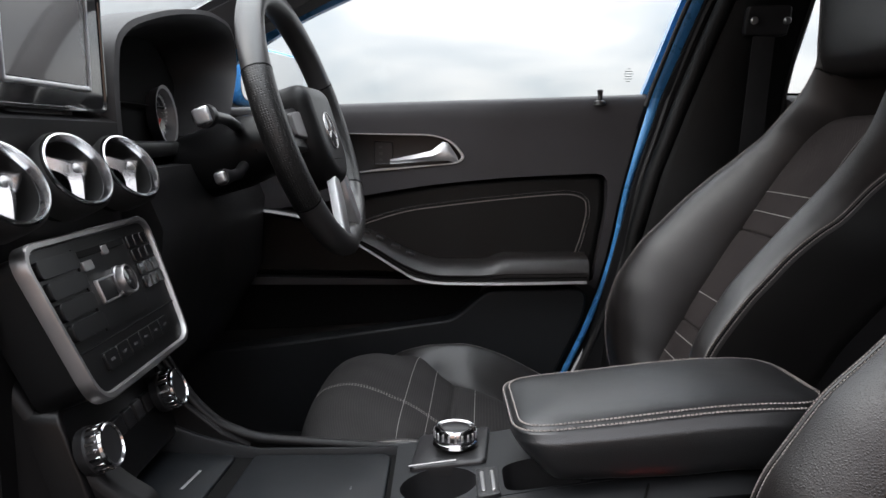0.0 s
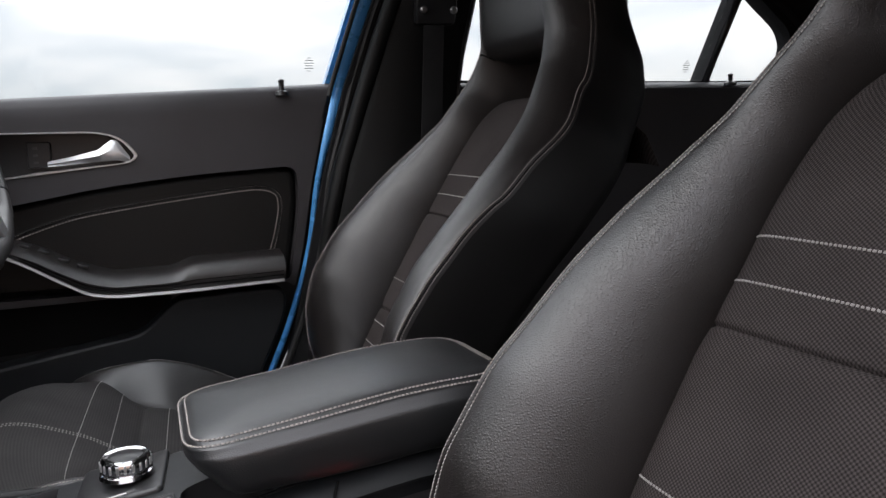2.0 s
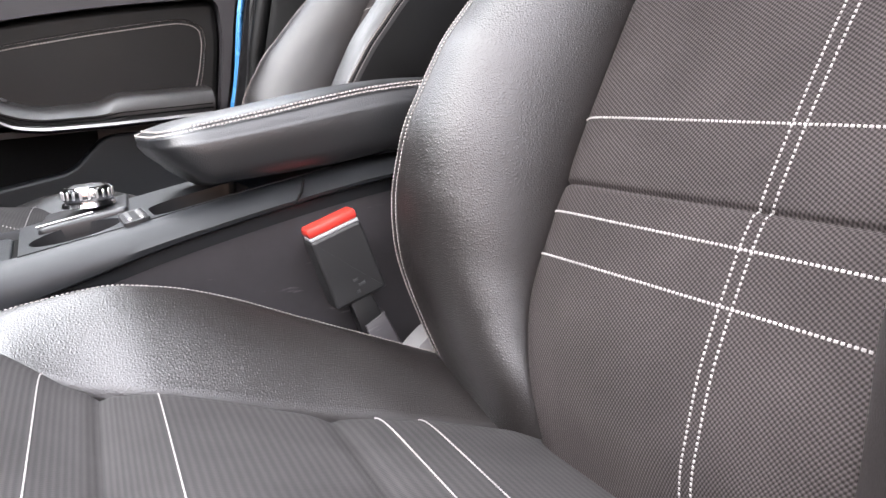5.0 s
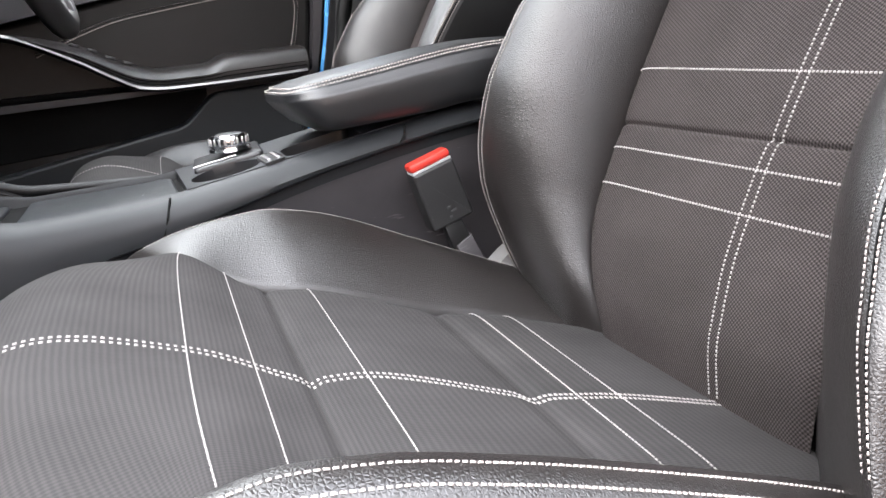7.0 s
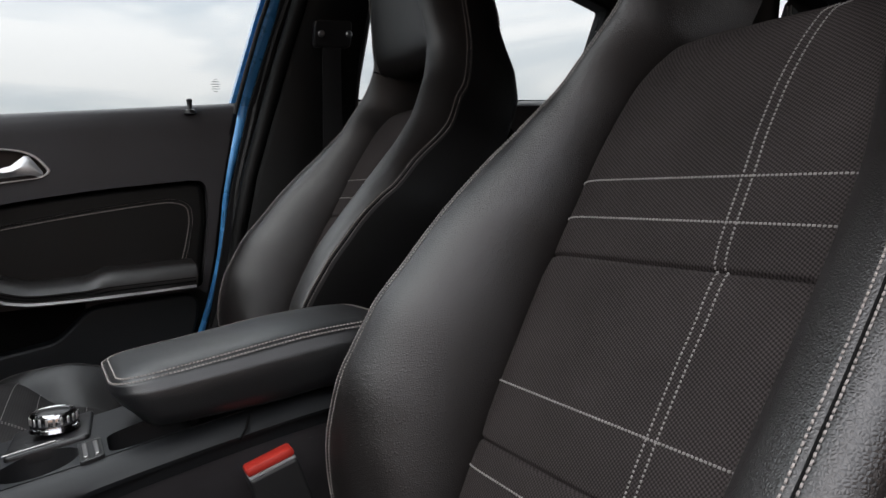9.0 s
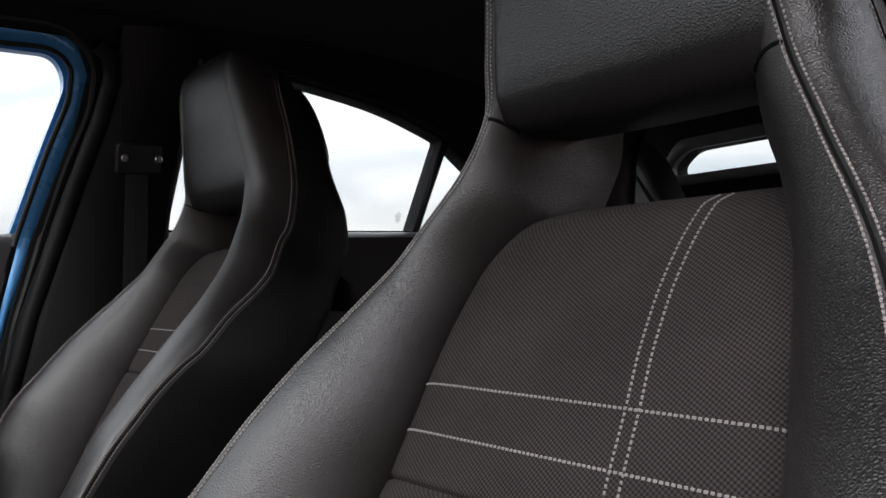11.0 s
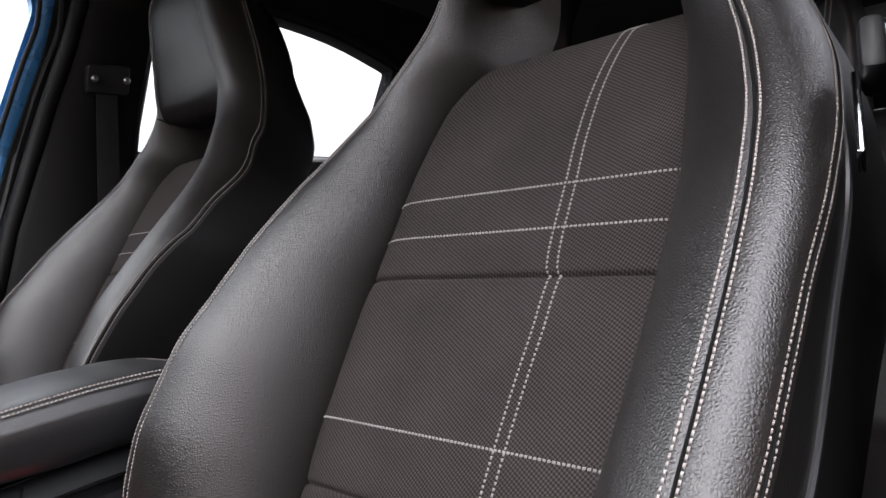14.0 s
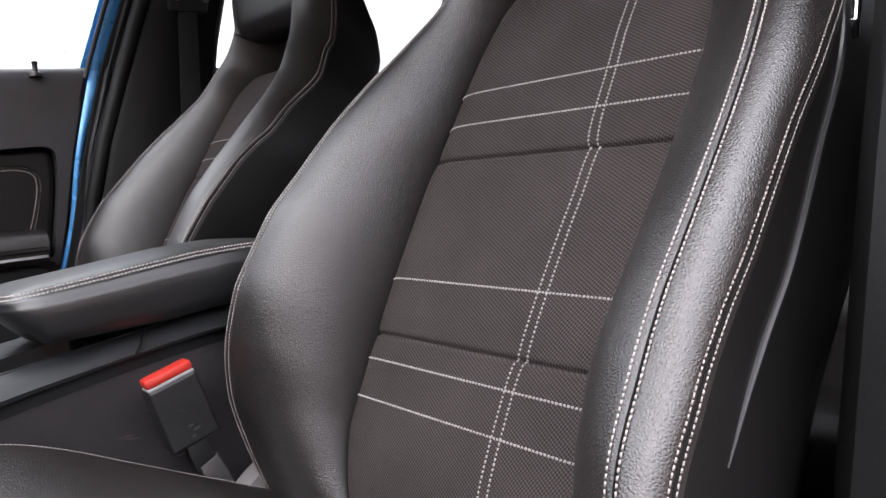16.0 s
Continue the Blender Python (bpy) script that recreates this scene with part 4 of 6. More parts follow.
def arm_plan():
    """The lid seen from above, with rounded front corners; each point with its outward direction."""
    pts = rounded([Vector((0.052, 0.606)), Vector((0.328, 0.606)), Vector((0.328, 0.776)), Vector((0.052, 0.776))], [0.042, 0.05, 0.05, 0.042], 12)
    fine = []
    for p, q in zip(pts, pts[1:] + pts[:1]):
        n = max(1, math.ceil((q - p).length / 0.012))
        fine += [p + (q - p) * k / n for k in range(n)]
    out = []
    for i, p in enumerate(fine):
        t = fine[(i + 1) % len(fine)] - fine[i - 1]
        out.append((p, Vector((t.y, -t.x)).normalized()))
    return out


ARM_PLAN = arm_plan()


def arm_at(p, n, inset, rise, up, gather=0.0):
    """A point of the lid: rise 0 at the lower edge, 1 at the seam; up in metres above that; gather draws the point in to the middle line."""
    lean = 0.024 * max(0.0, 1 - (p.x - 0.052) / 0.07) * (1 - rise)
    x, y = p.x - n.x * inset + lean, p.y - n.y * inset
    x += (min(max(x, 0.13), 0.25) - x) * gather
    y += (0.691 - y) * gather
    lo, hi = arm_lo(x), arm_seam(x)
    return at_con(x, y, lo + (hi - lo - 0.005 * (y - 0.606) / 0.17) * rise + up)


ARM_STAGES = ((0.024, 0, 0.0), (0.010, 0, 0.0), (0.004, 0, 0.004), (0.0025, 0.2, 0.003), (0.0005, 0.5, 0.0), (0.0, 0.72, 0.0), (0.0008, 0.80, 0.0), (0.0028, 0.84, 0.0), (0.0032, 0.92, 0.0), (0.0052, 0.97, 0.0), (0.0068, 1, -0.0012), (0.0082, 1, -0.0022), (0.0096, 1, 0.0002), (0.0125, 1, 0.0022), (0.018, 1, 0.0040), (0.018, 1, 0.0056, 0.15), (0.018, 1, 0.0070, 0.4), (0.018, 1, 0.0077, 0.65), (0.018, 1, 0.0080, 0.88), (0.018, 1, 0.0081, 1.0))
lid_skin = loft([[arm_at(p, n, *stage) for p, n in ARM_PLAN] for stage in ARM_STAGES], caps=False)
bmesh.ops.remove_doubles(lid_skin, verts=lid_skin.verts, dist=2e-5)
armrest = part("armrest_lid", lid_skin, lid_leather_skylit, console, "padded black leather armrest lid with double stitching", 70)
runs = []
for inset, rise, up in ((0.0058, 0.985, 0.0003), (0.0118, 1, 0.0022)):
    run = [(arm_at(p, n, inset, rise, up), Vector((n.x * 0.6, n.y * 0.6, 0.8))) for p, n in ARM_PLAN]
    k = max(range(len(run)), key=lambda i: run[i][0].x)
    runs.append(run[k:] + run[:k])
tagged(part("stitching", stitches(runs, 0.0034, 0.0029, 0.0015, 0.0009, 0.0005), leather_thread, armrest, "light grey double stitching", recalc=False), kind="stuff")
# raised rail towards the dash on both sides
rail_z = ease([-0.34, -0.29, -0.262, -0.228, -0.187, -0.05, 0.05], [0.80, 0.735, 0.690, 0.660, 0.648, 0.650, 0.660])
for y, sgn in ((0.797, 1),):
    part("side_rail", tube([at_con(x, y, rail_z(x) - (0.010 if sgn < 0 else 0.0) - 0.012 * max(0.0, (x + 0.2) / 0.14)) for x in lines(-0.34, -0.16 if sgn < 0 else 0.03, 40)], lambda t: 0.0085 - 0.004 * t, 10, squash=0.9), soft_plastic, console)
for y, outline in ((0.79, [(-0.35, 0.46), (-0.22, 0.60), (-0.20, 0.645), (-0.228, 0.66), (-0.262, 0.688), (-0.30, 0.75), (-0.35, 0.80)]),):
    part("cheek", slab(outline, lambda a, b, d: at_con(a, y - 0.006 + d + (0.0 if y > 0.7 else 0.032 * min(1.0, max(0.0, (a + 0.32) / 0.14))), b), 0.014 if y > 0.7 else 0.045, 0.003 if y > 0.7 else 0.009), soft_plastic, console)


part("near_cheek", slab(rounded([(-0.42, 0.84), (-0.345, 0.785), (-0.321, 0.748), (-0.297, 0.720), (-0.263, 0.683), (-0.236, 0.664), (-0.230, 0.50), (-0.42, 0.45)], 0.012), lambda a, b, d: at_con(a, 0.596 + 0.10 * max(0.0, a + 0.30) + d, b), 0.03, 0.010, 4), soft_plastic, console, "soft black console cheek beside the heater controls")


# ---- dashboard ----
dash = thing("dashboard", (-0.45, CAR_MID, FLOOR), "black soft plastic dashboard with round metal vents", "dashboard")


def at_dash(x, y, z):
    return Vector((x + 0.45, y - CAR_MID, z - FLOOR))




def dash_skin(k, y):
    """From under the knees up over the face and back to the windscreen."""
    xs = (-0.52, -0.47, -0.40, -0.355, -0.335, -0.335, -0.345, -0.365, -0.42, -0.50, -0.70)
    zs = (0.45, 0.60, 0.70, 0.78, 0.86, 0.93, 0.965, 0.985, 1.005, 1.03, 1.04)
    side = abs(y - CAR_MID)
    back = 0.06 * max(0.0, (side - 0.14)) / 0.5 + (0.06 if side > 0.135 else 0.0) * min(1.0, (side - 0.135) / 0.05)
    return at_dash(xs[k] - (back if 0 < k < 8 else 0.0), y, zs[k])


ys = lines(-0.02, 1.40, 72)
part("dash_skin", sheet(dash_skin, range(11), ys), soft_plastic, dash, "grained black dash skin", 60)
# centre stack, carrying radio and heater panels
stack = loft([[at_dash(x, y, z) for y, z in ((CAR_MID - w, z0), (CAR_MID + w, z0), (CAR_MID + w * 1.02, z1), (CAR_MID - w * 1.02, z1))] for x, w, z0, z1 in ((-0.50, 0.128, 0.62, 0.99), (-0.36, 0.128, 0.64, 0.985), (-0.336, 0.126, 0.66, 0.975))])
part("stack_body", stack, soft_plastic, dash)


def at_radio(a, b, d):
    """a across from the passenger side, b up the sloping panel, d behind its face."""
    top, low = Vector((-0.312, 0, 0.872)), Vector((-0.268, 0, 0.760))
    p = low + (top - low) * b
    n = Vector((0.93, 0, 0.36))
    p = p - n * d
    return at_dash(p.x, CAR_MID + a, p.z)



def shaped(w0, w1, b0, b1, r):
    """An outline with rounded corners on the sloping panel, whose height is given in tenths of its length."""
    pts = rounded([(-w0, b0 * 0.12), (w0, b0 * 0.12), (w1, b1 * 0.12), (-w1, b1 * 0.12)], r, 6)
    return [(p[0], p[1] / 0.12) for p in pts]


radio = part("radio_panel", slab(shaped(0.103, 0.1215, -0.02, 1.02, 0.018), at_radio, 0.05, 0.002), panel_black, dash, "black radio panel in a brushed metal frame")
part("metal_frame", frame_slab(shaped(0.108, 0.128, -0.07, 1.07, 0.024), shaped(0.1025, 0.121, -0.015, 1.015, 0.020), lambda a, b, d: at_radio(a, b, d - 0.004), 0.012, 0.002), dull_metal, radio, "brushed silver surround")


def radio_box(a0, a1, b0, b1, up, r=0.002):
    pts = rounded([(a0, b0 * 0.12), (a1, b0 * 0.12), (a1, b1 * 0.12), (a0, b1 * 0.12)], r, 3)
    return slab([(p[0], p[1] / 0.12) for p in pts], lambda a, b, d: at_radio(a, b, d - up), up + 0.002, min(0.001, up * 0.5))


part("gloss_field", radio_box(-0.048, 0.052, 0.34, 0.96, 0.0015), panel_black, radio)
for i in range(4):
    b0 = 0.82 - i * 0.15
    key = part("rocker", radio_box(-0.113 + i * 0.003, -0.048, b0, b0 + 0.125, 0.0045, 0.004), panel_black, radio)
    for j in range(2):
        part("rocker_mark", radio_box(-0.090 + j * 0.022, -0.082 + j * 0.022, b0 + 0.055, b0 + 0.07, 0.0038, 0.0004), faint_print, key)
for i in range(4):
    for j in range(3):
        b0 = 0.83 - i * 0.115
        part("key", radio_box(0.060 + j * 0.0165, 0.0745 + j * 0.0165, b0, b0 + 0.10, 0.003), gloss_black, radio)
part("slot", radio_box(-0.046, 0.050, 0.88, 0.93, 0.003), seam_and_shade_dark, radio)
part("key", radio_box(-0.046, -0.028, 0.78, 0.85, 0.005), dull_metal, radio, "silver key")
part("key", radio_box(0.0, 0.012, 0.85, 0.92, 0.004), dull_metal, radio, "small silver key")
part("knob_plate", frame_slab([(p[0], p[1] / 0.12) for p in rounded([(-0.036, 0.062), (0.004, 0.062), (0.004, 0.084), (-0.036, 0.084)], 0.002, 3)], [(p[0], p[1] / 0.12) for p in rounded([(-0.034, 0.064), (0.002, 0.064), (0.002, 0.082), (-0.034, 0.082)], 0.002, 3)], lambda a, b, d: at_radio(a, b, d - 0.005), 0.007, 0.0008), dull_metal, radio, "silver rim")
part("knob_pad", radio_box(-0.034, -0.006, 0.54, 0.685, 0.004), panel_black, radio)
kb = at_radio(0.012, 0.62, -0.001)
knob = part("volume_knob", lathe([(0.0150, 0), (0.0150, 0.003), (0.0138, 0.004), (0.0138, 0.010), (0.0128, 0.0112), (0.0116, 0.0104), (0, 0.010)], kb, (0.93, 0, 0.36), 32), dull_metal, radio, "chrome volume knob with a black face")
part("knob_face", lathe([(0.0114, 0), (0.0114, 0.0106), (0, 0.0108)], kb, (0.93, 0, 0.36), 28), gloss_black, knob)
part("panel_joint", radio_box(-0.104, 0.108, 0.285, 0.297, 0.0008), seam_and_shade_dark, radio)
for i in range(6):
    a0 = -0.074 + i * 0.0245
    key = part("rocker", radio_box(a0, a0 + 0.0235, 0.10, 0.225, 0.003, 0.002), panel_black, radio)
    part("rocker_mark", radio_box(a0 + 0.007, a0 + 0.0155, 0.150, 0.172, 0.0033, 0.001), faint_print, key)
knee = loft([[at_dash(x, y, z) for x, z in ((-0.52, 0.52), (-0.40, 0.60), (-0.315, 0.74), (-0.305, 0.86), (-0.33, 0.925), (-0.52, 0.93))] for y in (0.86, 0.88, 1.10, 1.33, 1.36)])
part("knee_panel", knee, hard_plastic, dash, "dark plastic knee panel under the steering column")
# heater row under the radio
heater = part("heater_panel", slab(rounded([(-0.110, 0.66), (0.110, 0.66), (0.104, 0.748), (-0.104, 0.748)], 0.012), lambda a, b, d: at_dash(-0.285 + 0.35 * (0.70 - b) - d, CAR_MID + a, b), 0.03, 0.004), panel_black, dash, "black heater panel with two chrome knobs")
for a, z in ((-0.098, 0.712), (0.062, 0.708)):
    c = at_dash(-0.283, CAR_MID + a, z)
    knob = part("heater_knob", lathe([(0.019, 0), (0.020, 0.004), (0.020, 0.008), (0.018, 0.010), (0.0185, 0.020), (0.0165, 0.0225), (0.0155, 0.021), (0, 0.0205)], c, (0.94, 0, 0.33), 36), satin_black, heater)
    part("knob_ring", lathe([(0.0172, 0.0200), (0.0185, 0.0205), (0.0180, 0.0228), (0.0165, 0.0234), (0.0158, 0.0218)], c, (0.94, 0, 0.33), 36), chrome, knob, "chrome ring")
    for k in range(18):
        q = Vector((0, 0, 1)).rotation_difference(Vector((0.94, 0, 0.33))).to_matrix().to_4x4()
        part("ridge", box((0.0016, 0.003, 0.010), m=Matrix.Translation(c) @ q @ pose(0, 0, 0.0145, 0, 0, 20 * k) @ Matrix.Translation((0.0186, 0, 0)), bevel=0.0005, segments=1), chrome, knob)
for i in range(5):
    part("heater_key", slab(rounded([(-0.060 + i * 0.022, 0.700), (-0.042 + i * 0.022, 0.700), (-0.042 + i * 0.022, 0.716), (-0.060 + i * 0.022, 0.716)], 0.002, 3), lambda a, b, d: at_dash(-0.281 + 0.35 * (0.70 - b) - d, CAR_MID + a, b), 0.02, 0.001), satin_black, heater)


def vent(y, z, x, r=0.036):
    axis = Vector((0.827, -0.273, 0.51)).normalized()
    c = at_dash(x, y, z)
    v = part("air_vent", lathe([(r * 0.80, -0.02), (r * 0.98, -0.02), (r * 1.06, -0.002), (r * 1.08, 0.006), (r * 1.02, 0.010), (r * 0.98, 0.006), (r * 0.86, 0.004)], c, axis, 44), rubber, dash, "round air vent with a silver ring and a star shaped blade")
    part("vent_ring", lathe([(r * 0.87, 0.000), (r * 0.88, 0.009), (r * 0.92, 0.0125), (r * 0.97, 0.012), (r * 1.0, 0.008), (r * 0.98, 0.004)], c, axis, 44), polished_metal, v, "bright metal ring")
    # the shade deep in the vent is put into the throat's colour
    part("vent_throat", lathe([(r * 0.87, 0.004), (r * 0.82, -0.03), (r * 0.4, -0.035), (0, -0.035)], c, axis, 36), seam_and_shade_dark, v)
    q = Vector((0, 0, 1)).rotation_difference(axis).to_matrix().to_4x4()
    m = Matrix.Translation(c) @ q
    for k in range(3):
        a0 = radians(95 + 120 * k)
        da = lambda t, wd: m @ Vector((t * r * math.cos(a0) - wd * math.sin(a0), t * r * math.sin(a0) + wd * math.cos(a0), 0))
        lift = lambda p, h: p + (m.to_3x3() @ Vector((0, 0, h)))
        rings = []
        for t, wd, h in ((0.0, 0.0095, 0.012), (0.35, 0.0080, 0.010), (0.86, 0.0045, 0.003)):
            rings.append([lift(da(t, -wd), h - 0.006), lift(da(t, 0), h), lift(da(t, wd), h - 0.006), lift(da(t, 0), h - 0.010)])
        part("vent_blade", loft(rings), polished_metal, v)
    part("vent_hub", lathe([(0.006, 0.0), (0.005, 0.0105), (0.003, 0.0115), (0, 0.0118)], c, axis, 20), dull_metal, v)


for y, z in ((0.556, 0.924), (0.666, 0.929), (0.779, 0.927)):
    vent(y, z, -0.312, 0.0345)

# ---- instrument hood ----
binnacle = thing("instrument_cluster", (-0.40, 1.08, 0.90), "hooded instrument cluster behind the steering wheel", "instrument panel")


def at_bin(x, y, z):
    return Vector((x + 0.40, y - 1.08, z - 0.90))


def hood_arc(r):
    """Half outline of the hood opening, in y and z."""
    return hood_y(11 * r), hood_z(11 * r)


hood_y = ease(range(12), [0.835, 0.828, 0.836, 0.870, 0.938, 1.07, 1.203, 1.280, 1.325, 1.335, 1.30, 1.25])
hood_z = ease(range(12), [0.93, 1.00, 1.054, 1.080, 1.100, 1.126, 1.141, 1.139, 1.118, 1.080, 1.02, 0.97])


hood_rings = []
for x, grow, drop in ((-0.62, 0.97, 0.085), (-0.47, 1.01, 0.036), (-0.40, 1.015, 0.006), (-0.355, 1.0, 0.0), (-0.338, 0.985, -0.002), (-0.336, 0.955, 0.0), (-0.345, 0.93, 0.004), (-0.40, 0.90, 0.008), (-0.44, 0.86, 0.02)):
    ring = []
    for k in range(33):
        y, z = hood_arc(k / 32)
        ring.append(at_bin(x, 1.085 + (y - 1.085) * grow, 0.985 + (z - 0.985) * grow - drop))
    hood_rings.append(ring)
part("hood", loft(hood_rings, closed=False), hood_plastic_lit, binnacle, "grained black hood, its tone raised for the sky light on it")
part("cluster_face", slab(rounded([(0.88, 0.92), (1.29, 0.92), (1.29, 1.05), (1.2, 1.10), (0.98, 1.10), (0.88, 1.05)], 0.02), lambda a, b, d: at_bin(-0.428 - d, a, b), 0.02, 0.002), seam_and_shade_dark, binnacle)
for y in (0.965, 1.19):
    c = at_bin(-0.424, y, 0.990)
    part("dial_ring", lathe([(0.040, 0), (0.043, 0.014), (0.045, 0.017), (0.040, 0.016), (0.037, 0.0)], c, (1, 0, 0.1), 40), dull_metal, binnacle, "silver dial ring")
    d = part("dial_face", lathe([(0.038, 0.001), (0.026, 0.003), (0.0, 0.003)], c, (1, 0, 0.1), 36), gloss_black, binnacle)
    for k in range(24):
        a = radians(225 - k * 270 / 23)
        part("tick", box((0.0012, 0.0016, 0.006), m=Matrix.Translation(c) @ Matrix.Translation((0.0042, 0.031 * math.cos(a), 0.031 * math.sin(a))) @ pose(0, 0, 0, math.degrees(a) - 90, 0, 0)), print_grey, d)
    part("needle", box((0.002, 0.002, 0.026), m=Matrix.Translation(c) @ Matrix.Translation((0.007, -0.012, -0.012)) @ pose(0, 0, 0, 135, 0, 0)), red_plastic, d)
part("cluster_shelf", box((0.10, 0.40, 0.02), at_bin(-0.40, 1.085, 0.945), 0.006), hard_plastic, binnacle)

# ---- free-standing screen ----
screen = thing("infotainment_screen", (-0.335, CAR_MID + 0.006, 0.985), "dark infotainment screen in a gloss black and grey frame", "screen")


def at_scr(a, b, d):
    return Vector((-0.008 + 0.10 * 0 - d, a, b))


part("casing", slab(rounded([(-0.100, 0.0), (0.115, 0.0), (0.109, 0.118), (-0.102, 0.118)], 0.010), at_scr, 0.022, 0.003), gloss_black, screen)
part("display", slab(rounded([(-0.074, 0.024), (0.072, 0.024), (0.072, 0.106), (-0.076, 0.106)], 0.002, 2), lambda a, b, d: at_scr(a, b, d - 0.0012), 0.002, 0.0004), screen_glass_sheen, screen, "switched-off display with a reflected grey put into its colour")
part("bezel", frame_slab(rounded([(-0.101, -0.001), (0.116, -0.001), (0.110, 0.119), (-0.103, 0.119)], 0.010), rounded([(-0.097, 0.003), (0.112, 0.003), (0.106, 0.115), (-0.099, 0.115)], 0.009), lambda a, b, d: at_scr(a, b, d - 0.002), 0.01, 0.001), gloss_black, screen, "gloss black bezel")
part("display_rim", frame_slab(rounded([(-0.080, 0.018), (0.078, 0.018), (0.078, 0.112), (-0.082, 0.112)], 0.003, 3), rounded([(-0.075, 0.023), (0.073, 0.023), (0.073, 0.107), (-0.077, 0.107)], 0.002, 3), lambda a, b, d: at_scr(a, b, d - 0.003), 0.004, 0.001), satin_metal, screen, "silver line round the display")
part("foot", box((0.03, 0.12, 0.035), (-0.03, 0, -0.012), 0.006), satin_black, screen)

# ---- steering wheel ----
WHEEL = pose(-0.182, 1.081, 0.980, 0, 72, -4.3)
wheel = thing("steering_wheel", (0, 0, 0), "black leather steering wheel with silver lower spokes", "steering wheel")
wheel.matrix_world = WHEEL


def rim_path(a0, a1, n, r=0.170):
    return [Vector((r * math.cos(radians(a0 + (a1 - a0) * k / n)) * (0.97 if abs(a0 + (a1 - a0) * k / n) < 40 else 1.0), r * math.sin(radians(a0 + (a1 - a0) * k / n)), 0)) for k in range(n + 1)]


# the wheel's local x points down, z towards the driver
part("rim", tube(rim_path(0, 360, 96)[:-1], 0.0174, 16, closed=True, up=(0, 0, 1)), rim_leather_lit, wheel, "grained black leather rim")
for a0, a1 in ((54, 110), (250, 306)):
    part("rim_grip", tube(rim_path(a0, a1, 24), lambda t: 0.0180, 16, up=(0, 0, 1)), grip_leather, wheel, "perforated leather grip")
    for a in (a0, a1):
        p = rim_path(a, a + 0.5, 1)
        part("rim_seam", tube(p, 0.0183, 16, up=(0, 0, 1)), seam_and_shade_dark, wheel)
hub = slab(rounded([(-0.066, -0.070), (-0.066, 0.070), (0.030, 0.068), (0.072, 0.036), (0.072, -0.036), (0.030, -0.068)], 0.030, 6), lambda a, b, d: Vector((a + 0.020, b, 0.026 - d)), 0.06, 0.020, 6)
hub = part("airbag_cover", hub, soft_plastic, wheel, "soft black airbag cover with a round chrome badge")
part("badge_plate", lathe([(0.0235, 0.0), (0.0235, 0.0012), (0, 0.0012)], (0.020, 0, 0.0255), (0, 0, 1), 36), gloss_black, hub)
part("badge_ring", lathe([(0.0235, 0.0), (0.026, 0.0), (0.0255, 0.0022), (0.024, 0.0022)], (0.020, 0, 0.0255), (0, 0, 1), 36), dull_metal, hub)
for k in range(3):
    a = radians(180 + 120 * k)
    part("badge_bar", box((0.022, 0.003, 0.002), m=Matrix.Translation((0.020 + 0.011 * math.cos(a), 0.011 * math.sin(a), 0.0272)) @ pose(0, 0, 0, 0, 0, math.degrees(a)), bevel=0.0006, segments=1), dull_metal, hub)
for s in (1, -1):
    spoke = slab(rounded([(-0.030, s * 0.055), (0.030, s * 0.055), (0.024, s * 0.165), (-0.020, s * 0.165)], 0.008), lambda a, b, d: Vector((a + 0.012, b, 0.006 - d)), 0.022, 0.005)
    sp = part("side_spoke", spoke, satin_black, wheel)
    part("thumb_pad", slab(rounded([(-0.022, s * 0.070), (0.014, s * 0.070), (0.010, s * 0.118), (-0.018, s * 0.118)], 0.006), lambda a, b, d: Vector((a + 0.012, b, 0.011 - d)), 0.008, 0.002), grey_plastic, sp, "grey thumb buttons")
    low = slab(rounded([(0.072, s * 0.014), (0.080, s * 0.038), (0.158, s * 0.066), (0.165, s * 0.036), (0.118, s * 0.018)], 0.005), lambda a, b, d: Vector((a, b, 0.022 - d - 0.006 * (a - 0.05) / 0.1)), 0.012, 0.003)
    part("silver_spoke", low, satin_metal, wheel, "silver lower spoke")
col = lathe([(0.040, 0), (0.046, 0.02), (0.048, 0.09), (0.040, 0.16), (0, 0.16)], (0.01, 0, -0.19), (0, 0, 1), 28)
part("column_shroud", col, panel_black, wheel, "black steering column shroud")
for tip, size in (((-0.271, 0.905, 0.984), 0.023), ((-0.257, 0.920, 0.914), 0.016)):
    t = WHEEL.inverted() @ Vector(tip)
    st = part("column_stalk", tube([(t.x * 0.7, -0.04, t.z - 0.01), (t.x * 0.95, -0.09, t.z - 0.004), (t.x, t.y + 0.034, t.z), (t.x, t.y + 0.016, t.z), (t.x, t.y + 0.003, t.z)], lambda q: 0.007 if q < 0.55 else 0.6 * size, 16), satin_black, wheel, "black column stalk with a silver end")
    part("stalk_end", box((size * 0.85, 0.008, size * 0.85), (t.x, t.y, t.z), 0.003, 3), satin_metal, st)


# ---- car sides ----
def wall_y(z, y0=1.385):
    """Depth of the side wall: upright below the windows, leaning in above them."""
    return y0 - 0.35 * max(0.0, z - 1.03)


def on_side(shift=0.0):
    return lambda a, b, d: Vector((a, wall_y(b) + shift + d, b))


def on_near(shift=0.0):
    return lambda a, b, d: Vector((a, 2 * CAR_MID - wall_y(b) - shift - d, b))


FRONT_WINDOW = rounded([(-0.50, 1.000), (0.342, 1.018), (0.388, 1.165), (0.420, 1.262), (0.402, 1.300), (0.20, 1.302), (0.05, 1.272), (-0.245, 1.150)], [0.01, 0.006, 0.02, 0.03, 0.04, 0.10, 0.10, 0.05], 6)
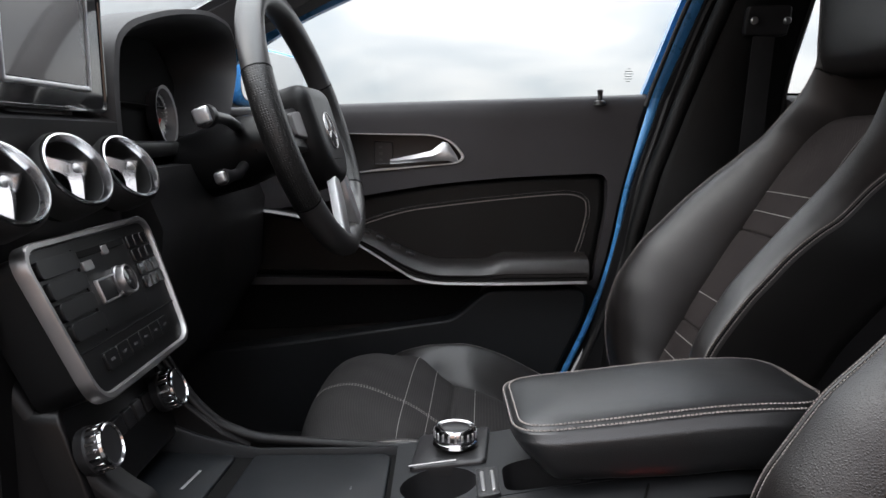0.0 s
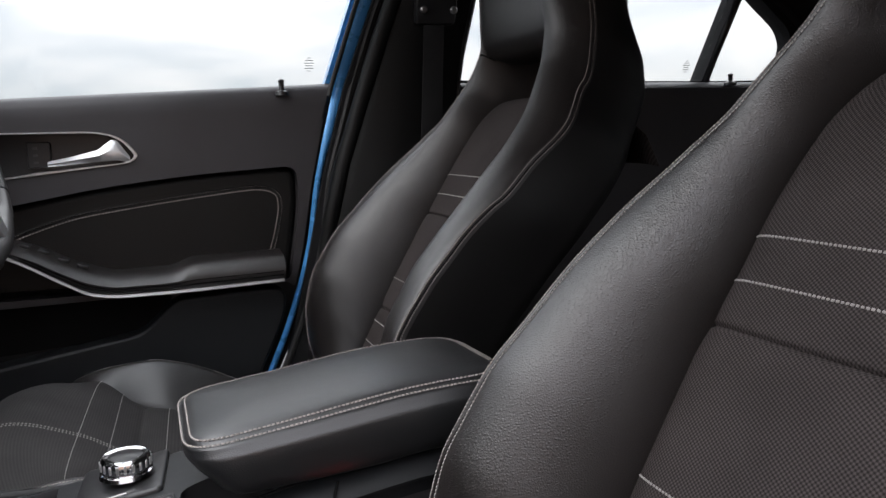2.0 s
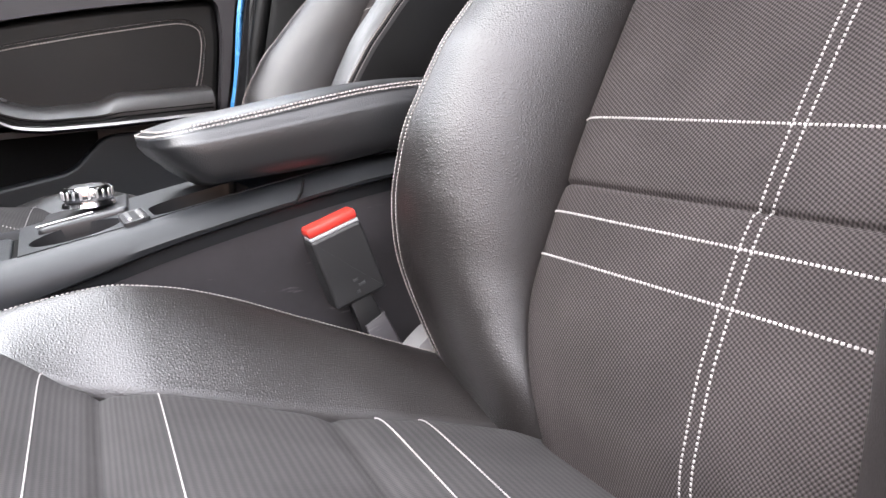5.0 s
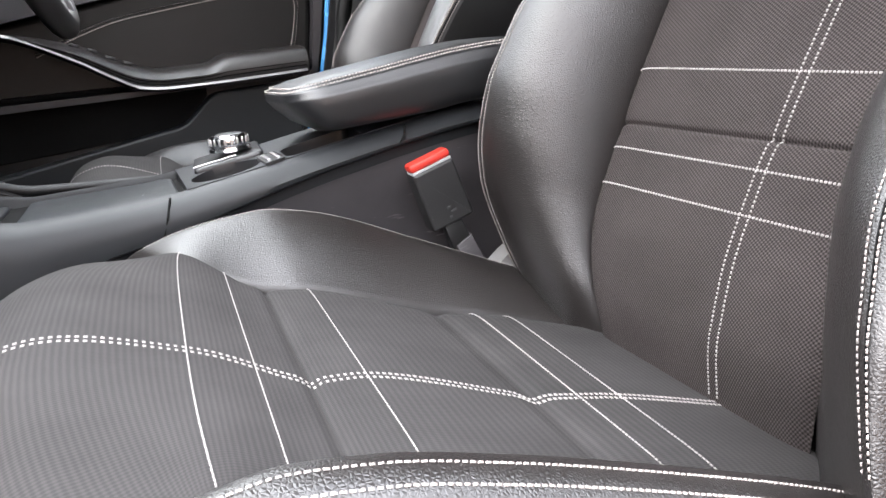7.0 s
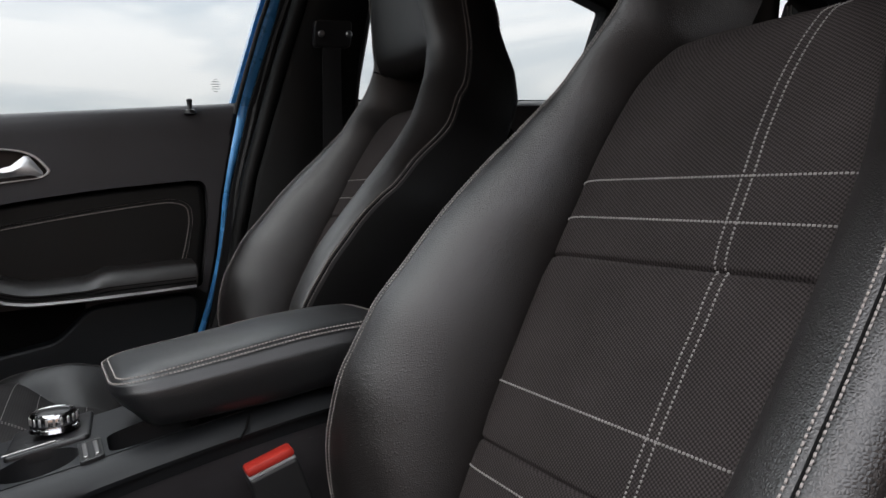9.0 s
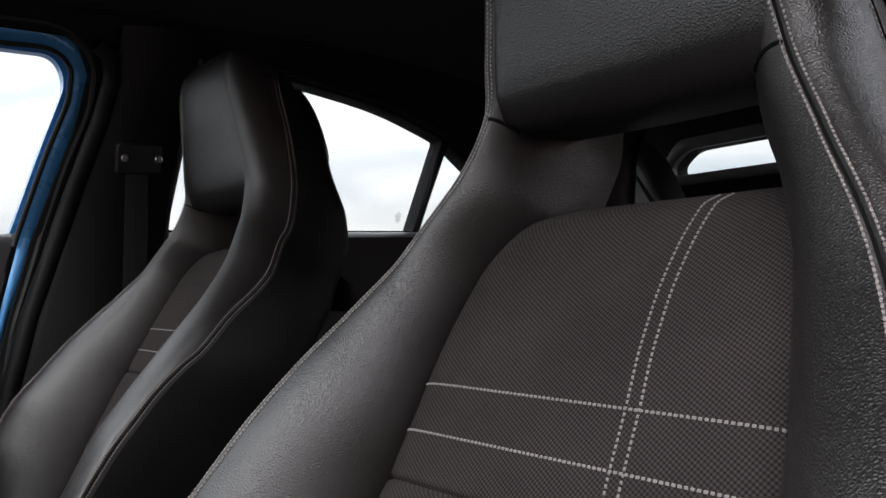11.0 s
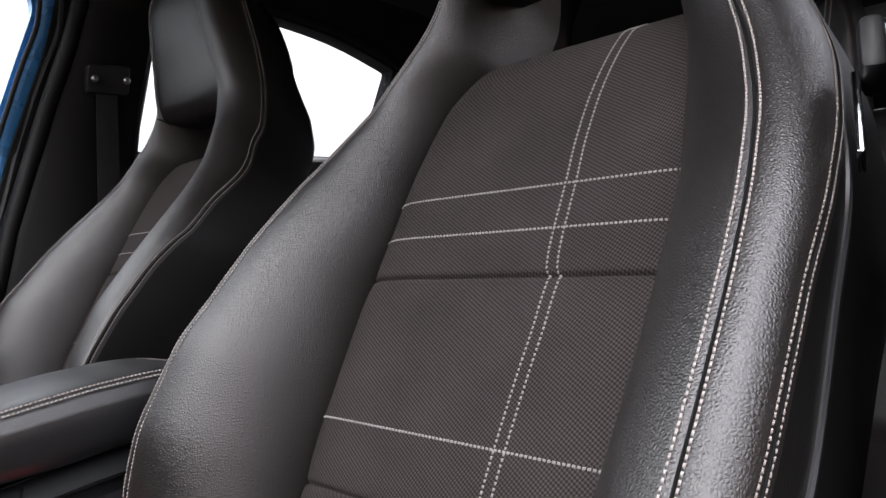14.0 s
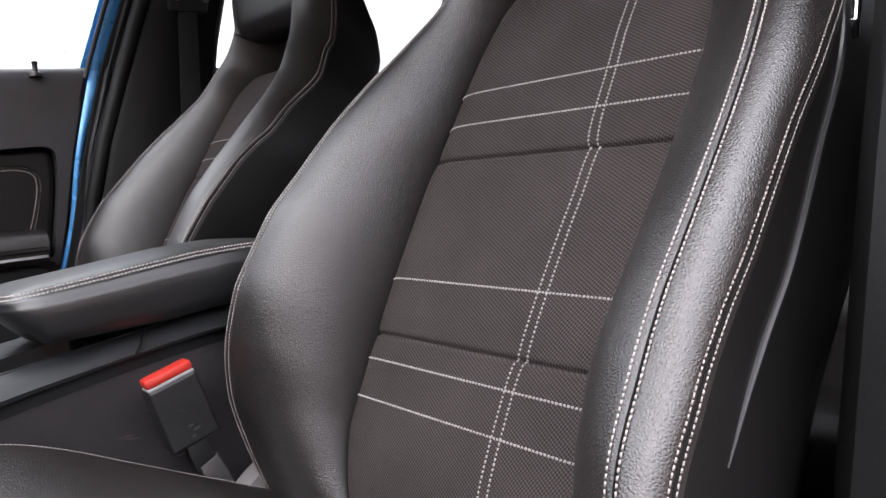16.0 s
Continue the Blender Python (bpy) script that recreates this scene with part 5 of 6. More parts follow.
REAR_WINDOW = rounded([(0.583, 1.035), (1.108, 1.027), (1.148, 1.213), (1.00, 1.261), (0.80, 1.293), (0.612, 1.305)], [0.006, 0.006, 0.008, 0.10, 0.10, 0.02], 5)
QUARTER = rounded([(1.124, 1.027), (1.302, 1.027), (1.316, 1.092), (1.290, 1.128), (1.235, 1.161), (1.165, 1.204)], [0.006, 0.02, 0.02, 0.03, 0.06, 0.006], 5)

door = thing("driver_door", (0, 1.42, FLOOR), "closed black-trimmed driver's door with blue painted frame", "car door")


def shift_place(place, origin):
    o = Vector(origin)
    return lambda a, b, d: place(a, b, d) - o


DO = (0, 1.42, FLOOR)
dy = lambda y: (lambda a, b, d: Vector((a, y + d, b)) - Vector(DO))
door_outline = [(-0.62, 1.005), (0.352, 1.030), (0.352, 0.99), (0.318, 0.876), (0.298, 0.757), (0.262, 0.644), (0.208, 0.538), (0.16, 0.42), (-0.62, 0.42)]
part("door_core", slab([(x + (0.035 if x > 0 else 0.0), z) for x, z in door_outline], dy(1.432), 0.06, 0.004), hard_plastic, door)
PULL = rounded([(-0.30, 0.969), (-0.02, 0.966), (0.018, 0.955), (0.040, 0.925), (0.026, 0.915), (-0.144, 0.898), (-0.30, 0.893)], [0.01, 0.04, 0.02, 0.008, 0.01, 0.03, 0.01], 5)
INSERT = rounded([(-0.46, 0.780), (-0.40, 0.820), (-0.138, 0.859), (-0.024, 0.878), (0.115, 0.891), (0.288, 0.8985), (0.288, 0.83), (0.266, 0.705), (-0.46, 0.715)], [0.01, 0.03, 0.05, 0.05, 0.05, 0.024, 0.02, 0.01, 0.01], 5)


def upper_y(a, b, d):
    return Vector((a, 1.392 + d + 0.02 * max(0.0, 0.90 - b) * 0.6, b)) - Vector(DO)


up_out = rounded([(-0.62, 0.968), (0.338, 0.975), (0.312, 0.870), (0.290, 0.757), (0.272, 0.690), (0.262, 0.700), (-0.62, 0.700)], [0.0, 0.0, 0.01, 0.01, 0.006, 0.006, 0.01], 4)
upper_holes = [[(p[0], min(p[1], 0.9675)) for p in PULL], INSERT]
part("upper_trim", holed(up_out, upper_holes, upper_y, 0.04), door_plastic_lit, door, "soft grained black door trim")


def belt_roll(k, x):
    """The top of the door trim, rolling over to the window."""
    top, low = 1.0235 + 0.0312 * x, 0.968 + 0.0073 * (x + 0.62)
    y, z = ((1.392, low), (1.3915, low + (top - low) * 0.35), (1.392, low + (top - low) * 0.62), (1.3945, low + (top - low) * 0.80), (1.3985, top - 0.0045), (1.404, top - 0.0012), (1.411, top), (1.425, top - 0.001), (1.440, top - 0.006))[k]
    return Vector((min(x, 0.333 + 0.32 * (z - 0.97)) if x > 0.30 else x, y, z)) - Vector(DO)


part("belt_roll", sheet(belt_roll, range(9), lines(-0.62, 0.37, 30)), door_plastic_lit, door, "soft grained rounded top of the door trim", 70)
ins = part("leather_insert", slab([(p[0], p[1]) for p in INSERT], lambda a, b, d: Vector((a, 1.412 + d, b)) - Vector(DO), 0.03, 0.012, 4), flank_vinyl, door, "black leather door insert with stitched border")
path = [(-0.20, 0.790), (-0.129, 0.817), (-0.060, 0.8365), (0.016, 0.847), (0.116, 0.858), (0.215, 0.866), (0.245, 0.861), (0.260, 0.845), (0.261, 0.828), (0.252, 0.785), (0.239, 0.745)]
px, pz = ease(range(11), [p[0] for p in path]), ease(range(11), [p[1] for p in path])
runs = []
for off in (0.0, 0.006):
    run = []
    for k in lines(0, 10, 180):
        tx, tz = px(k + 0.05) - px(k - 0.05), pz(k + 0.05) - pz(k - 0.05)
        n = math.hypot(tx, tz) or 1
        run.append((Vector((px(k) + tz / n * off, 1.4115, pz(k) - tx / n * off)) - Vector(DO), Vector((0, -1, 0))))
    runs.append(run)
tagged(part("insert_stitching", stitches(runs, 0.0050, 0.0042, 0.0019, 0.0008), leather_thread, ins, "grey double stitching", recalc=False), kind="stuff")
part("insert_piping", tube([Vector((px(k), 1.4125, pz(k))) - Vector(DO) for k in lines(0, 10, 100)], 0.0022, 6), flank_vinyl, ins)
part("pull_recess", slab(PULL, lambda a, b, d: Vector((a, 1.424 + d, b)) - Vector(DO), 0.006, 0.001), satin_black, door)
part("pull_surround", frame_slab([Vector(p) for p in PULL], [Vector(p) + (Vector((-0.10, 0.93)) - Vector(p)).normalized() * 0.0055 for p in PULL], lambda a, b, d: Vector((a, 1.389 + d, b)) - Vector(DO), 0.02, 0.0015), satin_metal, door, "thin silver surround of the door pull")
lever = loft([[Vector((x, y, z)) - Vector(DO) for y, z in ((1.392, zc - h), (1.388, zc), (1.394, zc + h), (1.402, zc))] for x, zc, h in ((-0.092, 0.918, 0.004), (-0.06, 0.922, 0.006), (-0.02, 0.928, 0.009), (0.0, 0.936, 0.016), (0.008, 0.936, 0.016), (0.026, 0.920, 0.005))])
part("pull_lever", lever, satin_metal, door, "satin silver door lever")
part("lever_post", box((0.012, 0.03, 0.02), Vector((-0.004, 1.41, 0.93)) - Vector(DO), 0.003), satin_black, door)
part("memory_panel", slab(rounded([(-0.122, 0.912), (-0.088, 0.914), (-0.088, 0.952), (-0.122, 0.954)], 0.004), dy(1.412), 0.01, 0.002), satin_black, door)
for k in range(3):
    part("memory_mark", box((0.006, 0.001, 0.004), Vector((-0.110, 1.4115, 0.921 + 0.011 * k)) - Vector(DO)), faint_print, door)
# door armrest
arm_t = ease([-0.36, -0.25, -0.128, -0.06, 0.0, 0.07, 0.11, 0.26], [0.84, 0.826, 0.792, 0.757, 0.740, 0.740, 0.752, 0.752])
arm_b = ease([-0.36, -0.25, -0.14, -0.082, -0.043, 0.0, 0.08, 0.25], [0.842, 0.826, 0.7735, 0.7365, 0.7155, 0.7095, 0.7085, 0.711])
rings = []
for x in lines(-0.31, 0.252, 44):
    t, b = arm_t(x), arm_b(x)
    f = 1.352
    rings.append([Vector((x, y, z)) - Vector(DO) for y, z in ((1.43, b - 0.01), (f + 0.008, b - 0.004), (f, b + 0.004), (f - 0.003, (t + b) / 2), (f + 0.004, t - 0.008), (f + 0.016, t), (1.43, t + 0.006))])
armp = part("door_armrest", loft(rings), leather, door, "padded black leather door armrest")
strip = loft([[Vector((x, 1.3475 + o, arm_b(x) - 0.001 + q)) - Vector(DO) for o, q in ((0, 0), (0.0014, 0.0040), (0.008, 0.0045), (0.008, 0))] for x in lines(-0.305, 0.248, 44)])
part("armrest_strip", strip, dull_metal, armp, "bright silver strip under the armrest")
for share in (0.24, 0.40):
    part("armrest_seam", tube([Vector((x, 1.3505, arm_b(x) * (1 - share) + arm_t(x) * share)) - Vector(DO) for x in lines(-0.14, 0.248, 40)], 0.0012, 6), seam_and_shade_dark, armp)
for k in range(4):
    part("window_switch", box((0.016, 0.024, 0.006), m=Matrix.Translation(Vector((-0.135 + 0.026 * k, 1.385, arm_t(-0.135 + 0.026 * k) + 0.003)) - Vector(DO)) @ pose(0, 0, 0, 0, 22, 0), bevel=0.002), satin_black, armp)
# pocket, its inner shade a near-black sheet, and lower trim
part("pocket_shade", slab([(-0.55, 0.60), (0.02, 0.63), (0.07, 0.685), (0.07, 0.70), (-0.55, 0.83)], dy(1.424), 0.008, 0.002), seam_and_shade_dark, door)
LOWER = rounded([(-0.62, 0.42), (0.15, 0.42), (0.200, 0.538), (0.250, 0.640), (0.258, 0.694), (0.077, 0.690), (0.048, 0.664), (0.020, 0.639), (-0.03, 0.632), (-0.29, 0.594), (-0.62, 0.560)], [0.01, 0.01, 0.02, 0.02, 0.03, 0.02, 0.03, 0.03, 0.03, 0.05, 0.01], 4)
part("lower_trim", slab(LOWER, dy(1.386), 0.05, 0.005), console_plastic, door, "black lower door trim with open pocket")
part("lock_pin", join(lathe([(0.011, -0.006), (0.010, 0.000), (0.0055, 0.002), (0.0045, 0.006), (0.0045, 0.014), (0.0055, 0.018), (0.004, 0.020), (0, 0.0205)], Vector((0.270, 1.388, 1.021)) - Vector(DO), (0, 0, 1), 20)), satin_black, door, "small black lock pin")
# blue painted frame behind the seal
blue_path = [(0.205, 0.52), (0.258, 0.640), (0.296, 0.757), (0.318, 0.876), (0.358, 1.010), (0.400, 1.150), (0.428, 1.235), (0.430, 1.270), (0.412, 1.300), (0.37, 1.312), (0.10, 1.306)]
bx, bz = ease(range(11), [p[0] for p in blue_path]), ease(range(11), [p[1] for p in blue_path])


def ribbon(k, j, width, lift, front):
    tx, tz = bx(k + 0.05) - bx(k - 0.05), bz(k + 0.05) - bz(k - 0.05)
    n = math.hypot(tx, tz) or 1
    o = (j - 0.5) * width
    x, z = bx(k) + tz / n * (o + lift), bz(k) - tx / n * (o + lift)
    return Vector((x, wall_y(z) + front + 0.004 * abs(2 * j - 1) ** 2, z)) - Vector(DO)


part("blue_frame", sheet(lambda j, k: ribbon(k, j, 0.011 + 0.015 * min(1.0, max(0.0, (k - 3.2) / 1.2)), 0.004 + 0.002 * min(1.0, k / 4), 0.004), lines(0, 1, 7), lines(0, 10, 80)), blue_paint, door, "bright blue painted door frame edge")
part("frame_seal", tube([ribbon(k, 0.5, 0.0, -0.010, 0.0) for k in lines(4.0, 10, 60)], 0.004, 8), rubber, door, "black rubber window seal")
part("door_seal", tube([ribbon(k, 0.5, 0.0, 0.0225, -0.004) for k in lines(0, 10, 70)], 0.006, 8), rubber, door, "black rubber door seal")
frame_out = [(-0.66, 0.985), (0.356, 1.018), (0.405, 1.150), (0.436, 1.255), (0.434, 1.290), (0.412, 1.314), (0.20, 1.320), (0.03, 1.292), (-0.27, 1.170), (-0.58, 1.02)]
part("window_frame", holed(frame_out, [FRONT_WINDOW], shift_place(on_side(0.028), DO), 0.02), blue_paint, door, "blue painted window frame")
pane = part("window_pane", slab(FRONT_WINDOW, shift_place(on_side(0.036), DO), 0.004, 0.0005, 1), window_glass, door, "clear side window glass")
pane.visible_shadow = False


def etch_mark(at, parent, place, n=6):
    """Unreadable maker's mark on the glass, as small bars."""
    for k in range(n):
        w = (0.005, 0.014, 0.018, 0.012, 0.016, 0.007)[k % 6]
        part("glass_mark", slab([(at[0] - w / 2, at[1] - 0.0042 * k), (at[0] + w / 2, at[1] - 0.0042 * k), (at[0] + w / 2, at[1] - 0.0042 * k - 0.0012), (at[0] - w / 2, at[1] - 0.0042 * k - 0.0012)], place, 0.0006, 0.0001, 1), etch_grey, parent)


etch_mark((0.322, 1.078), pane, shift_place(on_side(0.035), DO))

# exterior mirror
mirror = thing("door_mirror", (-0.30, 1.50, 1.00), "bright blue exterior door mirror with its glass towards the rear", "mirror")
mirror.matrix_world = pose(-0.33, 1.58, 1.0, 0, 0, -28)
SHELL = rounded([(-0.105, 0.02), (0.09, 0.012), (0.105, 0.07), (0.085, 0.125), (-0.06, 0.135), (-0.105, 0.10)], 0.03, 6)
part("housing", slab(SHELL, lambda a, b, d: Vector((-d, a * (1 - 1.5 * max(0.0, d - 0.03)), b)), 0.075, 0.012, 4), blue_paint, mirror, "bright blue mirror housing")
part("mirror_glass", slab([(p[0] * 0.9, 0.072 + (p[1] - 0.072) * 0.86) for p in SHELL], lambda a, b, d: Vector((0.002 - d, a, b)), 0.004, 0.0006, 1), chrome, mirror, "clear mirror glass")
part("mirror_foot", slab(rounded([(-0.20, -0.005), (-0.04, -0.005), (-0.04, 0.03), (-0.20, 0.03)], 0.01), lambda a, b, d: Vector((-0.02 - d, a, b)), 0.04, 0.008), satin_black, mirror)

# ---- pillars, rear doors, roof, rear end ----
side_wall = tagged(new("wall_far"), "black trimmed far side of the car body with rear window openings", "car side", kind="structure")
side_out = [(0.372, 0.26), (1.95, 0.26), (1.95, 1.10), (1.55, 1.26), (1.20, 1.335), (0.80, 1.375), (0.20, 1.380), (0.00, 1.340), (-0.30, 1.215), (-0.62, 1.06), (-0.60, 1.03), (-0.27, 1.172), (0.03, 1.294), (0.20, 1.324), (0.425, 1.322), (0.445, 1.270), (0.425, 1.180), (0.372, 1.02), (0.330, 0.876), (0.272, 0.644), (0.24, 0.50)]
part("side_trim", holed(side_out, [REAR_WINDOW, QUARTER], on_side(-0.006), 0.04), headliner, side_wall)
part("sill", slab(rounded([(-0.80, 1.35), (0.40, 1.35), (0.40, 1.47), (-0.80, 1.47)], 0.01), lambda a, b, d: Vector((a, b, 0.43 - d)), 0.20, 0.012), hard_plastic, side_wall)
# B-pillar cover
bp = loft([[Vector((x, wall_y(z) + o, z)) for x, o in ((x0, 0.0), (x0 + 0.006, -0.022), (x0 + 0.03, -0.038), (x1 - 0.03, -0.040), (x1 - 0.006, -0.026), (x1, 0.0))] for z, x0, x1 in ((0.42, 0.268, 0.56), (0.644, 0.290, 0.56), (0.80, 0.325, 0.565), (0.90, 0.352, 0.57), (1.02, 0.396, 0.578), (1.10, 0.420, 0.582), (1.20, 0.452, 0.598), (1.28, 0.475, 0.610), (1.34, 0.480, 0.615))])
pillar = tagged(part("pillar_cover", bp, pillar_plastic), "black plastic pillar cover beside the driver's seat", "pillar", kind="structure")
part("pillar_lip", tube([Vector((x0, wall_y(z) - 0.024, z)) for z, x0 in ((0.60, 0.297), (0.80, 0.333), (0.90, 0.360), (1.02, 0.404), (1.10, 0.428), (1.20, 0.460), (1.26, 0.474), (1.295, 0.470), (1.31, 0.450))], 0.014, 10), pillar_plastic, pillar, "black pillar edge trim")
part("pillar_seam", tube([Vector((x1, wall_y(z) - 0.030, z)) for z, x1 in ((0.88, 0.562), (1.02, 0.572), (1.10, 0.577), (1.20, 0.592), (1.28, 0.604))], 0.003, 8), satin_black, pillar)
belt = thing("seat_belt", (0.50, 1.32, 0.9), "black seat belt hanging down the pillar", "seat belt")
BO = Vector((0.50, 1.32, 0.9))
part("strap", slab([(0.485, 0.80), (0.525, 0.80), (0.530, 1.14), (0.495, 1.14)], lambda a, b, d: Vector((a, wall_y(b) - 0.048 + d, b)) - BO, 0.002, 0.0005), webbing, belt)
g = part("belt_guide", slab(rounded([(0.478, 1.12), (0.548, 1.12), (0.548, 1.165), (0.478, 1.165)], 0.008), lambda a, b, d: Vector((a, wall_y(b) - 0.056 + d, b)) - BO, 0.012, 0.003), satin_black, belt)
for x in (0.490, 0.542):
    part("bolt", lathe([(0.006, 0), (0.006, 0.004), (0.004, 0.006), (0, 0.006)], Vector((x, wall_y(1.142) - 0.056, 1.142)) - BO, (0, -1, 0), 16), dull_metal, g)
part("belt_stop", lathe([(0.008, 0), (0.008, 0.005), (0, 0.006)], Vector((0.43, wall_y(0.90) - 0.03, 0.905)) - BO, (0, -1, 0), 14), satin_black, belt)

rear_door = thing("rear_door", (0.95, 1.40, FLOOR), "black rear door trim below a bright window", "car door")
RO = Vector((0.95, 1.40, FLOOR))
part("trim", slab(rounded([(0.575, 0.45), (1.32, 0.45), (1.32, 1.022), (0.575, 1.031)], 0.012), lambda a, b, d: Vector((a, 1.345 + 0.02 * max(0, b - 0.99) / 0.04 + d, b)) - RO, 0.03, 0.012, 4), door_plastic_lit, rear_door)
part("lock_pin", lathe([(0.013, -0.004), (0.012, 0.002), (0.0045, 0.006), (0.0045, 0.014), (0.0055, 0.018), (0, 0.0205)], Vector((1.155, 1.352, 1.020)) - RO, (0, 0, 1), 20), satin_black, rear_door)
rp = part("window_pane", slab(REAR_WINDOW, lambda a, b, d: on_side(0.012)(a, b, d) - RO, 0.004, 0.0005, 1), window_glass, rear_door)
qp = part("quarter_pane", slab(QUARTER, lambda a, b, d: on_side(0.012)(a, b, d) - RO, 0.004, 0.0005, 1), window_glass, rear_door)
rp.visible_shadow = qp.visible_shadow = False
etch_mark((1.075, 1.068), rp, lambda a, b, d: on_side(0.011)(a, b, d) - RO)
etch_mark((1.285, 1.064), qp, lambda a, b, d: on_side(0.011)(a, b, d) - RO, 5)
part("division_bar", tube([Vector((x, wall_y(z) - 0.004, z)) - RO for x, z in ((1.115, 1.02), (1.1545, 1.21))], 0.0065, 8), satin_black, rear_door, "black window division bar")
part("arch_trim", tube([Vector((x, wall_y(z) - 0.010, z)) - RO for x, z in ((0.60, 1.317), (0.80, 1.305), (1.00, 1.274), (1.15, 1.227), (1.25, 1.175), (1.315, 1.136))], 0.009, 10), headliner, rear_door)
part("front_edge_trim", tube([Vector((x, wall_y(z) - 0.012, z)) - RO for x, z in ((0.566, 1.0), (0.574, 1.035), (0.590, 1.15), (0.603, 1.26), (0.612, 1.31))], 0.006, 8), trim_grey, rear_door, "grey window frame edge")

roof = sheet(lambda y, x: Vector((x, y, 1.352 + 0.05 * (1 - ((y - CAR_MID) / 0.6) ** 2) - 0.11 * max(0.0, (x - 0.9)) ** 1.5)), lines(0.06, 1.34, 24), lines(0.06, 1.85, 30))
bmesh.ops.solidify(roof, geom=list(roof.faces), thickness=-0.03)
tagged(part("ceiling", roof, headliner), "black fabric roof lining", "ceiling", kind="structure")
tagged(part("floor", slab([(-1.0, -0.02), (1.9, -0.02), (1.9, 1.42), (-1.0, 1.42)], lambda a, b, d: Vector((a, b, FLOOR - d)), 0.05, 0.003), carpet), "black carpet car floor", "floor", kind="structure")
tagged(part("wall_front", slab([(-0.02, 0.24), (1.42, 0.24), (1.42, 1.03), (-0.02, 1.03)], lambda a, b, d: Vector((-0.72 - d, a, b)), 0.04, 0.003), carpet), "black bulkhead behind the dashboard", "wall", kind="structure")
# rear end with tailgate window
TAIL = rounded([(0.241, 1.136), (1.159, 1.136), (1.160, 1.160), (1.12, 1.193), (0.90, 1.196), (0.50, 1.196), (0.28, 1.193), (0.240, 1.160)], [0.012, 0.012, 0.012, 0.03, 0.1, 0.1, 0.03, 0.012], 5)
TAIL_FRAME = [(CAR_MID + (y - CAR_MID) * 1.07, 1.163 + (z - 1.163) * 1.9) for y, z in TAIL]
tail = tagged(part("wall_back", holed([(-0.02, 0.24), (1.42, 0.24), (1.42, 1.10), (1.25, 1.36), (0.15, 1.36), (-0.02, 1.10)], [TAIL], lambda a, b, d: Vector((1.75 + d, a, b)), 0.04), headliner), "black tailgate lining with a slim bright window", "tailgate", kind="structure")
tp = part("window_pane", slab(TAIL, lambda a, b, d: Vector((1.77 + d, a, b)), 0.004, 0.0005, 1), window_glass, tail)
tp.visible_shadow = False
part("window_frame", frame_slab(TAIL_FRAME, [(CAR_MID + (y - CAR_MID) * 1.003, 1.163 + (z - 1.163) * 1.03) for y, z in TAIL], lambda a, b, d: Vector((1.728 + d, a, b)), 0.022, 0.004), trim_grey, tail, "dark grey lining round the window")
# near side: rear door closed, front opening free
near = tagged(new("wall_near"), "black trimmed near side of the car body with an open front door", "car side", kind="structure")
near_out = [(0.50, 0.26), (1.95, 0.26), (1.95, 1.10), (1.55, 1.26), (1.20, 1.335), (0.80, 1.375), (0.20, 1.380), (0.00, 1.340), (-0.30, 1.215), (-0.62, 1.06), (-0.62, 1.01), (-0.27, 1.165), (0.03, 1.290), (0.20, 1.326), (0.44, 1.335), (0.50, 1.27), (0.52, 1.02)]
part("side_trim", holed(near_out, [REAR_WINDOW, QUARTER], on_near(-0.006), 0.04), headliner, near)
nbp = loft([[Vector((x, 2 * CAR_MID - wall_y(z) - o, z)) for x, o in ((x0 - 0.012, 0.0), (x0 - 0.006, -0.034), (x0 + 0.018, -0.052), (x1 - 0.03, -0.054), (x1 - 0.006, -0.040), (x1, 0.0))] for z, x0, x1 in ((0.27, 0.25, 0.56), (0.42, 0.268, 0.56), (0.644, 0.290, 0.56), (0.80, 0.325, 0.565), (0.90, 0.352, 0.57), (1.02, 0.396, 0.578), (1.20, 0.452, 0.598), (1.28, 0.475, 0.610), (1.34, 0.480, 0.615))])
part("pillar_cover", nbp, pillar_plastic, near, "dark grey plastic pillar cover")
part("sill", slab(rounded([(-0.80, -0.05), (0.60, -0.05), (0.60, 0.05), (-0.80, 0.05)], 0.01), lambda a, b, d: Vector((a, b, 0.36 - d)), 0.12, 0.012), hard_plastic, near)

# rear bench
bench = thing("rear_bench", (0.95, CAR_MID, FLOOR), "black leather rear bench seat", "car seat")
EO = Vector((0.95, CAR_MID, FLOOR))
def bench_ring(y, grow):
    pts = [(0.78, 0.40), (0.74, 0.50), (0.78, 0.54), (1.16, 0.52), (1.30, 0.96), (1.34, 0.985), (1.40, 0.97), (1.32, 0.50), (1.30, 0.40)]
    return [Vector((x, y, 0.40 + (z - 0.40) * grow)) - EO for x, z in rounded([Vector(p) for p in pts], 0.05, 4)]
part("bench_body", loft([bench_ring(y, g) for y, g in ((0.10, 0.9), (0.12, 0.98), (0.20, 1.0), (0.66, 1.0), (0.70, 0.985), (0.74, 1.0), (1.20, 1.0), (1.28, 0.98), (1.30, 0.9))]), leather, bench)
